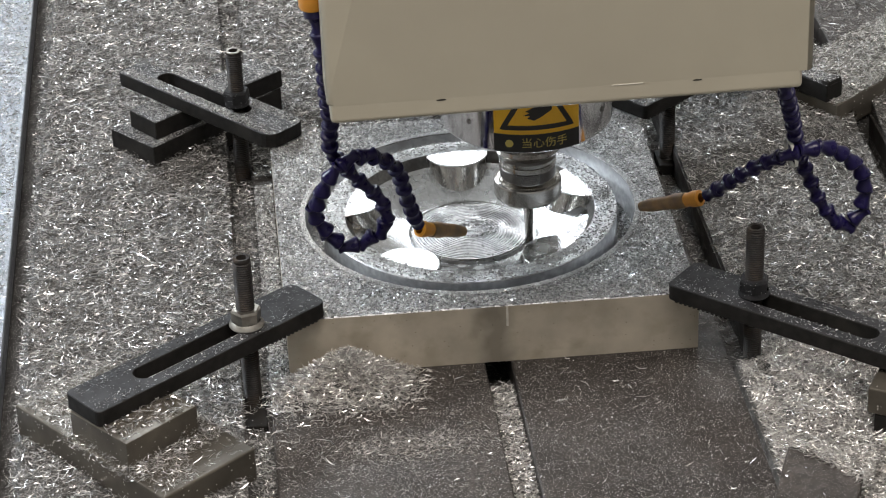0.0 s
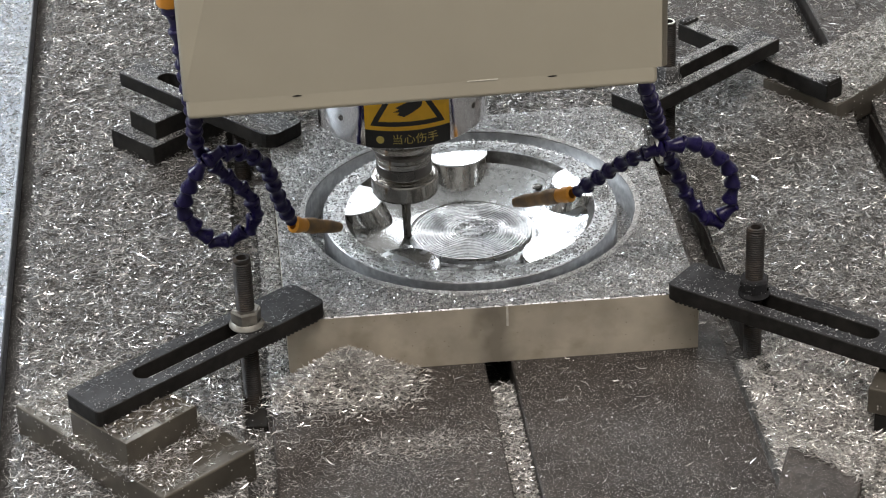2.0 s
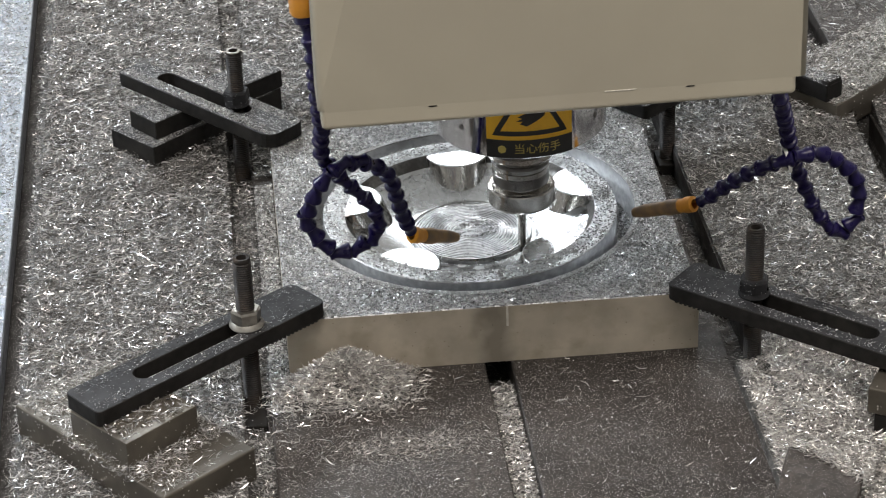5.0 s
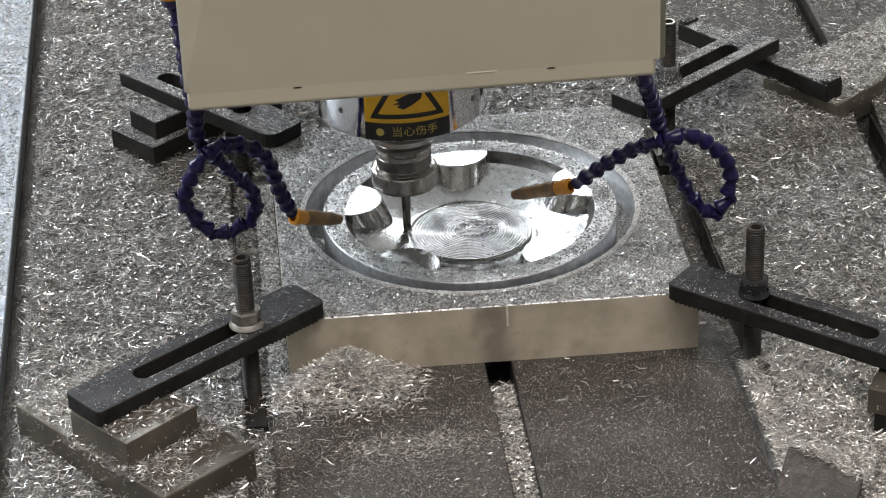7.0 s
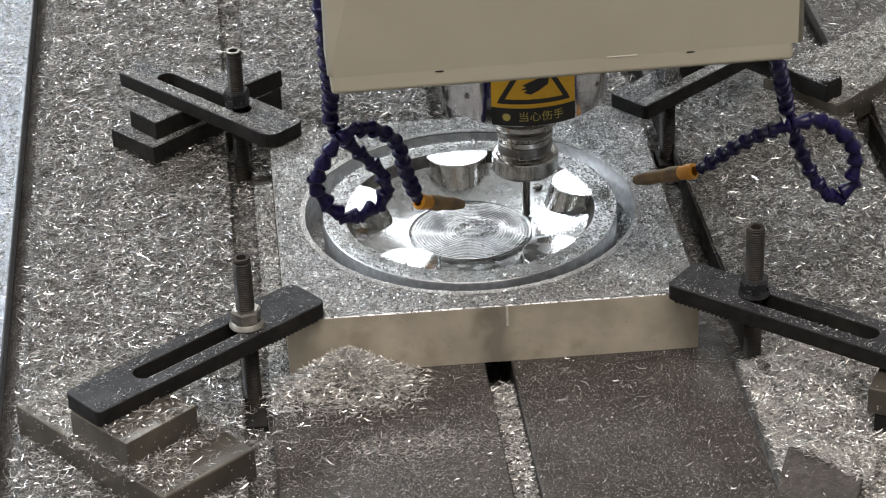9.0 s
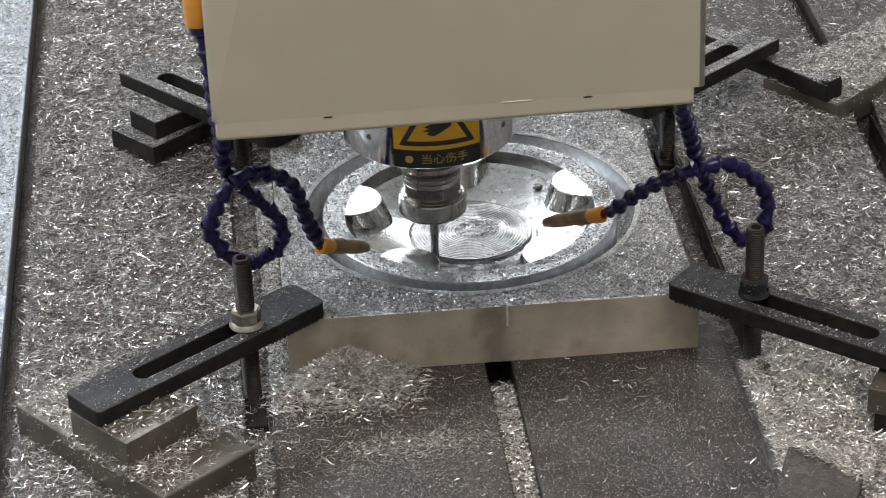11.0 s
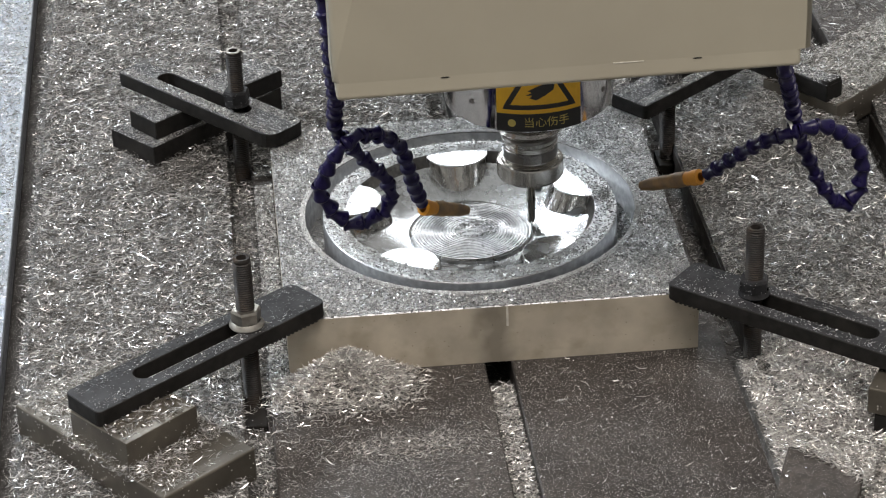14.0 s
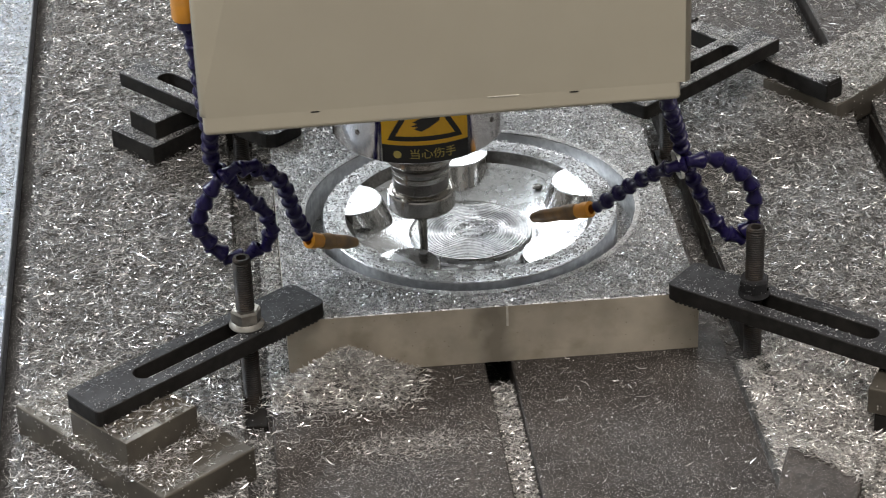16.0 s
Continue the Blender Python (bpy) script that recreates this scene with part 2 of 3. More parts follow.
def plate_body():
    bm = bmesh.new()
    n = 160
    inner = [(CX + RO * math.cos(2 * math.pi * k / n), CY + RO * math.sin(2 * math.pi * k / n)) for k in range(n)]
    outer = []
    for k in range(n):
        way, t = Vector((math.cos(2 * math.pi * k / n), math.sin(2 * math.pi * k / n))), 9.0
        for a, b in zip(CORNERS, CORNERS[1:] + CORNERS[:1]):
            out = Vector((b[1] - a[1], a[0] - b[0]))
            if out.dot(way) > 1e-9:
                t = min(t, out.dot(Vector(a) - Vector((CX, CY))) / out.dot(way))
        outer.append((CX + t * way.x, CY + t * way.y))
    for x, y in CORNERS:
        k = min(range(n), key=lambda i: (outer[i][0] - x) ** 2 + (outer[i][1] - y) ** 2)
        outer[k] = (x, y)
    vi = [bm.verts.new((x, y, H)) for x, y in inner]
    vo = [bm.verts.new((x, y, H)) for x, y in outer]
    vb = [bm.verts.new((x, y, 0.0003)) for x, y in outer]
    vd = [bm.verts.new((x, y, 0.023)) for x, y in inner]
    for k in range(n):
        j = (k + 1) % n
        bm.faces.new((vi[k], vo[k], vo[j], vi[j]))
        f = bm.faces.new((vo[k], vb[k], vb[j], vo[j]))
        f.material_index = 1
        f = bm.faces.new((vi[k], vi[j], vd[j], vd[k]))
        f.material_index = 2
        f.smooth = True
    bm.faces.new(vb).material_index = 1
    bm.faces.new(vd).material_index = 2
    bmesh.ops.recalc_face_normals(bm, faces=bm.faces)
    edge = [e for e in bm.edges if len(e.link_faces) == 2 and abs(e.verts[0].co.z - H) < 1e-6 and abs(e.verts[1].co.z - H) < 1e-6 and e.calc_face_angle() > 0.8]
    bmesh.ops.bevel(bm, geom=edge, offset=0.0009, segments=1, affect="EDGES")
    return bm


body = part("plate", plate_body(), PLATE_TOP, work)
body.data.materials.append(PLATE_SIDE)
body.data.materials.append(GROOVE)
FLOOR_Z = 0.029
at = pose(CX, CY, 0)


def dish(r):
    # the floor rises from the hub to the rim
    return FLOOR_Z + 0.0145 * max(0.0, (r - 0.056) / 0.046) ** 1.25


part("wheel_rim", lathe([(0.1091, H - 0.0009), (0.1096, H - 0.0006), (0.1272, H - 0.0006), (0.1280, H - 0.0012)], 160, at), RING, work, "milled rim ring dusted with fine chips")
# same aluminium as the floor, with the recess shade painted in
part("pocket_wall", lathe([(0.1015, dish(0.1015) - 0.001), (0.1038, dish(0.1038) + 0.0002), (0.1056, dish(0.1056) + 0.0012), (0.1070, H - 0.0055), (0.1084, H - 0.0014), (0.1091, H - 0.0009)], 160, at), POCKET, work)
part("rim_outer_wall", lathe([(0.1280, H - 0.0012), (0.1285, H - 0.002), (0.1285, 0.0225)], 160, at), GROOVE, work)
part("pocket_floor", lathe([(0, FLOOR_Z), (0.05, FLOOR_Z)] + [(q / 1000, dish(q / 1000)) for q in range(55, 105, 3)], 120, at), CUT, work, "bright milled pocket floor")
hub = [(0, 0.0310), (0.006, 0.0311), (0.010, 0.0308)]
r = 0.0115
while r < 0.0515:
    hub += [(r, 0.0312), (r + 0.0013, 0.0313), (r + 0.0016, 0.0303), (r + 0.0024, 0.0303)]
    r += 0.0027
hub += [(0.0535, 0.0312), (0.0542, 0.0308), (0.0545, FLOOR_Z - 0.001)]
part("hub", lathe(hub, 120, at, sharp=20), HUB, work, "low round hub with concentric tool marks")
for k in range(5):
    a = radians(90 + 72 * k)
    bz = H - 0.0009
    far = 0.1118 if k == 4 else 0.1085
    bm = lathe([(0, bz), (0.0280, bz), (0.0287, bz - 0.0006), (0.0255, FLOOR_Z + 0.004), (0.0253, FLOOR_Z + 0.0022), (0.0247, FLOOR_Z - 0.001)], 72,
               at @ pose(far * math.cos(a), far * math.sin(a), 0))
    # a boss leans in towards the hub at its foot; its outer part ends inside the rim
    for v in bm.verts:
        lean = 0.0145 * (bz - v.co.z) / (bz - FLOOR_Z)
        v.co.x, v.co.y = v.co.x - lean * math.cos(a), v.co.y - lean * math.sin(a)
        d = Vector((v.co.x - CX, v.co.y - CY))
        if d.length > 0.1150:
            d = d * (0.1150 / d.length)
            v.co.x, v.co.y = CX + d.x, CY + d.y
    boss = part("boss", bm, BOSS, work, "leaning round boss with a polished top")
    boss.data.materials.append(CUT)
    for f in boss.data.polygons:
        if f.normal.z > 0.8:
            f.material_index, f.use_smooth = 1, False
part("bolt_hole", lathe([(0, 0.0292), (0.0042, 0.0293), (0.0046, 0.0291)], 20, pose(0.0665, 0.2265, 0.0106, 6, -6)), STEEL_DARK, work)
part("scribe_mark", box(bmesh.new(), (0.0078, -0.0015, 0.0345), (0.0096, 0.0005, H - 0.001)), SCRATCH, work)

# ---- clamps, studs and nuts ----


def top_faces(ob, mat):
    """Gives the upward faces a dusted surface of their own."""
    ob.data.materials.append(mat)
    for f in ob.data.polygons:
        if f.normal.z > 0.9:
            f.material_index = 1


def clamp_bar(name, label, centre, angle, length, width, z0, z1, slot_a, slot_b, tip, group="strap clamps", top=None):
    """A slotted strap clamp along local x, tip at +x."""
    h, q = length / 2, width / 2
    out = []
    for cx, cy, r, a0 in ((-h + 0.005, -q + 0.005, 0.005, 180), (h - tip, -q + tip, tip, 270), (h - tip, q - tip, tip, 0), (-h + 0.005, q - 0.005, 0.005, 90)):
        out += [(cx + r * math.cos(radians(a0 + 22.5 * k)), cy + r * math.sin(radians(a0 + 22.5 * k))) for k in range(5)]
    s, hole = 0.0088, []
    for k in range(9):
        a = radians(-90 + 22.5 * k)
        hole.append((slot_b + s * math.cos(a), s * math.sin(a)))
    for k in range(9):
        a = radians(90 + 22.5 * k)
        hole.append((slot_a + s * math.cos(a), s * math.sin(a)))
    ob = thing(name, label, "clamp", pose(centre[0], centre[1], 0, 0, 0, angle), group)
    part("bar", outline_prism([out, hole], z0, z1, 0.0006), BLACK_CLEAN, ob)
    top_faces(ob.children[0], top or BLACK)
    for k in range(12):
        bm = box(bmesh.new(), (h - tip - 0.004 - 0.0042 * k, -q + 0.001, z0 - 0.0016), (h - tip - 0.0018 - 0.0042 * k, q - 0.001, z0 + 0.0005))
        part("serration", bm, BLACK_CLEAN, ob)
    return ob


def stud(label, x, y, top, nut_z, nut_mat, wide=1.0, t_nut=((-0.016, -0.024), (0.016, -0.0135))):
    ob = thing("clamp_stud", label, "threaded stud", pose(x, y, 0), "clamp studs")
    prof = [(0, -0.018), (0.0074, -0.018)]
    z = -0.017
    while z < top - 0.003:
        prof += [(0.0075, z), (0.0065, z + 0.001)]
        z += 0.002
    prof += [(0.0073, top - 0.0015), (0.0064, top), (0.0042, top), (0.0038, top - 0.004), (0, top - 0.004)]
    part("rod", lathe(prof, 24, sharp=60), ROD, ob)
    part("stud_end", lathe([(0.0043, top + 0.0002), (0.0065, top + 0.0002), (0.0068, top - 0.0006)], 24), ZINC if y > 0.355 else ROD, ob)
    part("flange", lathe([(0.0076, nut_z), (0.0138 * wide, nut_z), (0.0143 * wide, nut_z + 0.001), (0.0137 * wide, nut_z + 0.0025), (0.0118 * min(1.0, wide + 0.1), nut_z + 0.005)], 32), nut_mat, ob)
    part("hex_nut", lathe([(0.0076, nut_z + 0.0045), (0.0122, nut_z + 0.0045), (0.0124, nut_z + 0.0135), (0.0113, nut_z + 0.0155), (0.0076, nut_z + 0.0155)], 6, pose(0, 0, 0, 0, 0, 12), smooth=False), nut_mat, ob)
    part("t_nut", box(bmesh.new(), (-0.0103, *t_nut[0]), (0.0103, *t_nut[1]), 0.001), BLACK_CLEAN, ob)
    return ob


ZC, ZT = 0.0557, 0.0695
clamp_bar("strap_clamp", "black slotted strap clamp lightly dusted, on the plate's front corner", (-0.2419, -0.0481), 37.0, 0.2285, 0.0442, ZC, ZT, -0.054, 0.047, 0.008)
clamp_bar("strap_clamp", "black slotted steel strap clamp heavily dusted, on the plate's rear corner", (-0.2232, 0.3986), -49.3, 0.2156, 0.0455, ZC, ZT, -0.061, 0.045, 0.012, top=DUSTED)
clamp_bar("strap_clamp", "black slotted steel strap clamp reaching towards the coarse chip pile", (0.2371, -0.0748), 137.9, 0.2285, 0.0442, ZC, ZT, -0.0572, 0.047, 0.006)
clamp_bar("strap_clamp", "black slotted strap clamp covered in chips, beside a tall stud", (0.2395, 0.3827), 218.7, 0.1985, 0.0445, ZC, ZT, -0.047, 0.045, 0.004, top=DUSTED)
stud("threaded clamp stud with a bright zinc flange nut", -0.2032, -0.0229, 0.1315, ZT + 0.0002, ZINC, 1.0, ((-0.034, -0.021), (0.016, -0.0055)))
stud("black threaded clamp stud with a dusty flange nut", -0.1979, 0.3748, 0.125, ZT + 0.0002, BLACK, 0.8)
stud("black threaded clamp stud with a dark flange nut", 0.2041, -0.0407, 0.1308, ZT + 0.0002, BLACK, 0.9)
stud("tall black threaded clamp stud with a flange nut", 0.2065, 0.3577, 0.129, ZT + 0.0002, DUSTED, 0.95)


def block(name, label, category, centre, angle, length, width, z0, z1, mat, bevel=0.0015, group=""):
    bm = box(bmesh.new(), (-length / 2, -width / 2, z0), (length / 2, width / 2, z1), bevel)
    ob = part(name, bm, mat)
    ob.matrix_world = pose(centre[0], centre[1], 0, 0, 0, angle)
    if mat is BLACK:
        ob.data.materials[0] = BLACK_CLEAN
        top_faces(ob, DUSTED)
    return tagged(ob, label, category, group)


block("support_bar", "black steel bar under the strap clamp, lying on the table", "support block", (-0.2371, 0.4411), 41, 0.165, 0.062, 0.0005, 0.0367, BLACK, group="clamp supports")
block("support_bar", "black steel bar stacked on another bar", "support block", (-0.2266, 0.4411), 37.5, 0.155, 0.041, 0.0369, 0.0554, BLACK, group="clamp supports")
bm = box(bmesh.new(), (-0.1, -0.011, 0.0303), (0.1, 0.011, 0.0485), 0.0015)
box(bm, (0.090, -0.0105, 0.045), (0.1005, 0.0105, 0.0525), 0.0035)
box(bm, (-0.1005, -0.0105, 0.045), (-0.090, 0.0105, 0.0525), 0.0035)
hook = tagged(part("step_bar", bm, BLACK_CLEAN), "black steel step bar with raised ends, on a chip-covered slab", "support block", "clamp supports")
hook.matrix_world = pose(0.3125, 0.447, 0, 0, 0, -55.5)
top_faces(hook, DUSTED)
block("support_slab", "aluminium slab buried under chips", "support block", (0.4378, 0.4661), 39, 0.25, 0.09, 0.0005, 0.030, SUPPORT)
block("support_slab", "brownish raw plate half covered by shavings", "support block", (-0.2975, -0.0955), 38.5, 0.09, 0.187, 0.0005, 0.030, SUPPORT, 0.0015)
block("support_block", "brownish raw block under the clamp's tail", "support block", (-0.2949, -0.1098), 40, 0.070, 0.068, 0.0302, 0.0555, SUPPORT, 0.0007)
block("support_block", "dark steel block standing in chips", "support block", (0.3225, -0.160), -30, 0.08, 0.06, 0.0005, 0.0290, BLACK_CLEAN)
block("support_block", "light raw block on a dark steel block", "support block", (0.3205, -0.158), -30, 0.086, 0.064, 0.0292, 0.0520, SUPPORT)
block("support_slab", "dark oily slab sunk in the chip pile", "support block", (0.215, -0.234), -21, 0.06, 0.08, 0.0005, 0.02, TABLE)

# ---- spindle head (moves): origin on the tool axis at table level ----
head = thing("spindle_head", "cream-covered milling spindle head with coolant hoses", "milling head")


def bent_sheet(lo, hi, radius, pick):
    """A box whose picked edges are rounded like bent sheet."""
    bm = box(bmesh.new(), lo, hi)
    edges = [e for e in bm.edges if pick(e.verts[0].co, e.verts[1].co)]
    bmesh.ops.bevel(bm, geom=edges, offset=radius, segments=4, affect="EDGES", profile=0.5)
    return bm


def cover_body():
    """The cover's shell: a front that folds back along a slanting crease on one side."""
    bm = bmesh.new()
    x0, x1, y0, y1, z0, z1 = -0.1765, 0.1835, -0.25, 0.13, 0.2985, 0.95
    fold, back = 0.27 * (z1 - z0), 0.07 * (z1 - z0)
    low = [bm.verts.new(p) for p in ((x0, y0, z0), (x1, y0, z0), (x1, y1, z0), (x0, y1, z0))]
    top = [bm.verts.new(p) for p in ((x0, y0 + back, z1), (x0 + fold, y0, z1), (x1, y0, z1), (x1, y1, z1), (x0, y1, z1))]
    for f in ((low[0], top[0], top[1]), (low[0], top[1], top[2], low[1]), (low[1], top[2], top[3], low[2]), (low[2], top[3], top[4], low[3]),
              (low[3], top[4], top[0], low[0]), (low[3], low[2], low[1], low[0]), tuple(top)):
        bm.faces.new(f)
    bmesh.ops.recalc_face_normals(bm, faces=bm.faces)
    edges = [e for e in bm.edges if abs(e.verts[0].co.z - e.verts[1].co.z) > 0.1 and top[1] not in e.verts]
    bmesh.ops.bevel(bm, geom=edges, offset=0.005, segments=4, affect="EDGES", profile=0.5)
    for f in bm.faces:
        f.smooth = len(f.verts) == 4 and f.calc_area() < 0.006
    return bm


def cover_lip():
    """The folded bottom flange, flared a little outwards."""
    bm = bent_sheet((-0.1745, -0.25, 0.2845), (0.1755, 0.126, 0.2985), 0.0035, lambda a, b: a.z < 0.29 and b.z < 0.29 or abs(a.z - b.z) > 0.01)
    for v in bm.verts:
        if v.co.y < -0.2:
            v.co.y -= 0.07 * (0.2985 - v.co.z)
    return bm


part("cover", cover_body(), PAINT, head, "cream painted sheet-metal cover")
part("cover_lip", cover_lip(), PAINT, head)
part("fold_scratch", box(bmesh.new(), (0.0330, -0.2504, 0.2984), (0.0560, -0.2496, 0.2989)), SCRATCH, head)
for x in (-0.0930, 0.0965):
    part("screw_hole", lathe([(0, 0.0006), (0.0026, 0.0005), (0.0028, 0)], 16, pose(x, -0.2499, 0.2976, 90) @ Matrix.Diagonal((1.3, 0.2, 1, 1))), BLACK_CLEAN, head)
part("spindle_body", lathe([(0, 0.1515), (0.030, 0.1515), (0.034, 0.153), (0.0705, 0.153), (0.0725, 0.155), (0.0728, 0.196), (0.0722, 0.1965), (0.0722, 0.1973), (0.0728, 0.198), (0.0728, 0.2845)], 72, sharp=15), CHROME, head, "polished steel spindle nose")
part("tool_holder", lathe([(0.0305, 0.1515), (0.0305, 0.139), (0.0285, 0.1365), (0.0255, 0.131), (0.0295, 0.1285), (0.0295, 0.1245), (0.0275, 0.122), (0.0245, 0.119), (0.0236, 0.112), (0.0243, 0.1115), (0.0243, 0.109), (0.0236, 0.1085), (0.0234, 0.093)], 56, sharp=15), STEEL, head)
part("holder_band", lathe([(0.0235, 0.1068), (0.0241, 0.1062), (0.0241, 0.0975), (0.0236, 0.0970)], 48), STEEL_DARK, head)
part("holder_collar", lathe([(0.0240, 0.1192), (0.0250, 0.1188), (0.0250, 0.1160), (0.0240, 0.1156)], 48), STEEL_DARK, head)
part("collet_nut", lathe([(0.0234, 0.0935), (0.0265, 0.0940), (0.0285, 0.0932), (0.029, 0.0920), (0.029, 0.079), (0.0282, 0.0772), (0.012, 0.0765), (0.009, 0.078), (0, 0.078)], 56, sharp=15), STEEL, head)
part("end_mill", lathe([(0, 0.0785), (0.0040, 0.0785), (0.0040, 0.050), (0.0036, 0.049), (0.0036, 0.0305), (0.0030, FLOOR_Z + 0.0002), (0, FLOOR_Z + 0.0002)], 20), STEEL, head, "slim grey end mill")

for ang in (-48, 52):
    part("set_screw", lathe([(0, 0.0006), (0.0022, 0.0005), (0.0026, 0)], 12, pose(0.0728 * math.sin(radians(ang)), -0.0728 * math.cos(radians(ang)), 0.1755, 90, 0, ang)), STEEL_DARK, head)
LAB_R = 0.0733


def on_drum(x, z, lift):
    """A point of the flat sticker, x along its width, laid round the spindle's front."""
    a = x / LAB_R
    return ((LAB_R + lift) * math.sin(a), -(LAB_R + lift) * math.cos(a), z)


def sticker(name, outline, lift, mat, parent, label="", cells=14):
    bm = bmesh.new()
    lo, hi = min(p[0] for p in outline), max(p[0] for p in outline)
    vs = [bm.verts.new((x, 0, z)) for x, z in outline]
    bm.faces.new(vs)
    for k in range(1, cells):
        x = lo + (hi - lo) * k / cells
        bmesh.ops.bisect_plane(bm, geom=list(bm.verts) + list(bm.edges) + list(bm.faces), plane_co=(x, 0, 0), plane_no=(1, 0, 0))
    for v in bm.verts:
        v.co = Vector(on_drum(v.co.x, v.co.z, lift))
    ext = bmesh.ops.extrude_face_region(bm, geom=list(bm.faces))
    for v in ext["geom"]:
        if isinstance(v, bmesh.types.BMVert):
            v.co.x, v.co.y = v.co.x * (1 - 0.0004 / LAB_R), v.co.y * (1 - 0.0004 / LAB_R)
    bmesh.ops.recalc_face_normals(bm, faces=bm.faces)
    return part(name, bm, mat, parent, label)


SW = 0.0365
lab = sticker("warning_sticker", [(-SW, 0.1555), (SW, 0.1555), (SW, 0.2300), (-SW, 0.2300)], 0.0003, YELLOW, head, "yellow and black hand-injury warning sticker")
sticker("black_band", [(-SW, 0.1553), (SW, 0.1553), (SW, 0.1715), (-SW, 0.1715)], 0.0006, INK, lab)
sticker("triangle", [(-0.0315, 0.1755), (0.0315, 0.1755), (0.029, 0.181), (0.003, 0.2265), (-0.003, 0.2265), (-0.029, 0.181)], 0.0006, INK, lab)
sticker("triangle_field", [(-0.0245, 0.1800), (0.0245, 0.1800), (0.0015, 0.2205), (-0.0015, 0.2205)], 0.0009, YELLOW, lab)
sticker("hand_shape", [(-0.0085, 0.1865), (-0.003, 0.1845), (0.004, 0.1880), (0.0115, 0.1930), (0.0125, 0.1985), (0.006, 0.2000), (-0.003, 0.1965), (-0.010, 0.1930), (-0.0065, 0.1915), (-0.0115, 0.1890), (-0.006, 0.1890)], 0.0012, INK, lab, cells=6)
sticker("dot", [(-0.0235 + 0.0034 * math.cos(k * math.pi / 8), 0.1632 + 0.0034 * math.sin(k * math.pi / 8)) for k in range(16)], 0.0009, GOLD_INK, lab, cells=4)
txt = bpy.data.curves.new("sticker_text", "FONT")
txt.body, txt.size, txt.align_x, txt.align_y = "当心伤手", 0.0098, "LEFT", "CENTER"
tob = bpy.data.objects.new("sticker_text", txt)
scene.collection.objects.link(tob)
bpy.context.view_layer.update()
me = bpy.data.meshes.new_from_object(tob.evaluated_get(bpy.context.evaluated_depsgraph_get()))
bpy.data.objects.remove(tob)
for v in me.vertices:
    v.co = Vector(on_drum(v.co.x - 0.0140, v.co.y + 0.1632, 0.0010))
me.materials.clear()
me.materials.append(GOLD_INK)
words = new("lettering", me)
words.parent = lab


def spline(points, step):
    """Even steps along a smooth curve through the points: places and tangents."""
    P = [Vector(p) for p in points]
    P = [P[0] * 2 - P[1]] + P + [P[-1] * 2 - P[-2]]
    dense = []
    for a, b, c, d in zip(P, P[1:], P[2:], P[3:]):
        for k in range(24):
            t = k / 24
            dense.append(0.5 * ((2 * b) + (c - a) * t + (2 * a - 5 * b + 4 * c - d) * t * t + (3 * b - a - 3 * c + d) * t ** 3))
    dense.append(P[-2])
    out, run = [dense[0]], 0.0
    for a, b in zip(dense, dense[1:]):
        run += (b - a).length
        if run >= step:
            out.append(b)
            run -= step
    return [(p, ((out[min(i + 1, len(out) - 1)] - out[max(i - 1, 0)]).normalized())) for i, p in enumerate(out)]


SEG = lathe([(0.0040, -0.0016), (0.0060, -0.0010), (0.0070, 0.0002), (0.0071, 0.0014), (0.0062, 0.0034), (0.0049, 0.0078), (0.0043, 0.0108), (0.0046, 0.0130), (0.0054, 0.0148), (0.0040, 0.0163)], 16, sharp=30)
seg_mesh = bpy.data.meshes.new("hose_segment")
SEG.to_mesh(seg_mesh)
SEG.free()
seg_mesh.materials.append(BLUE)


def hose(points, nozzle, label):
    """A jointed hose: collar at its root, segments along the path, an orange nozzle at the end."""
    rows = spline(points, 0.0155)
    root, way = rows[0]
    turn = way.to_track_quat("Z", "Y").to_matrix().to_4x4()
    base = part("coolant_hose", lathe([(0.006, -0.01), (0.0085, -0.009), (0.0085, 0.002), (0.006, 0.003)], 16, Matrix.Translation(root) @ turn), BLUE, head, label)
    for p, w in rows[:-1]:
        ob = new("hose_segment", seg_mesh)
        ob.parent = base
        ob.matrix_local = Matrix.Translation(p) @ w.to_track_quat("Z", "Y").to_matrix().to_4x4()
    a, b = Vector(nozzle[0]), Vector(nozzle[1])
    n = (b - a).length
    m = Matrix.Translation(a) @ (b - a).to_track_quat("Z", "Y").to_matrix().to_4x4()
    part("nozzle_socket", lathe([(0.004, -0.004), (0.0068, -0.003), (0.007, 0.003), (0.0060, 0.007), (0.0058, 0.012), (0.004, 0.012)], 18, m), ORANGE, base, "orange nozzle socket")
    part("nozzle", lathe([(0.0050, 0.010), (0.0066, 0.012), (0.0070, 0.022), (0.0060, 0.027), (0.0058, n - 0.012), (0.0040, n), (0.0028, n), (0.0024, n - 0.008), (0, n - 0.008)], 18, m), NOZZLE, base, "soiled tan nozzle tip")
    return base


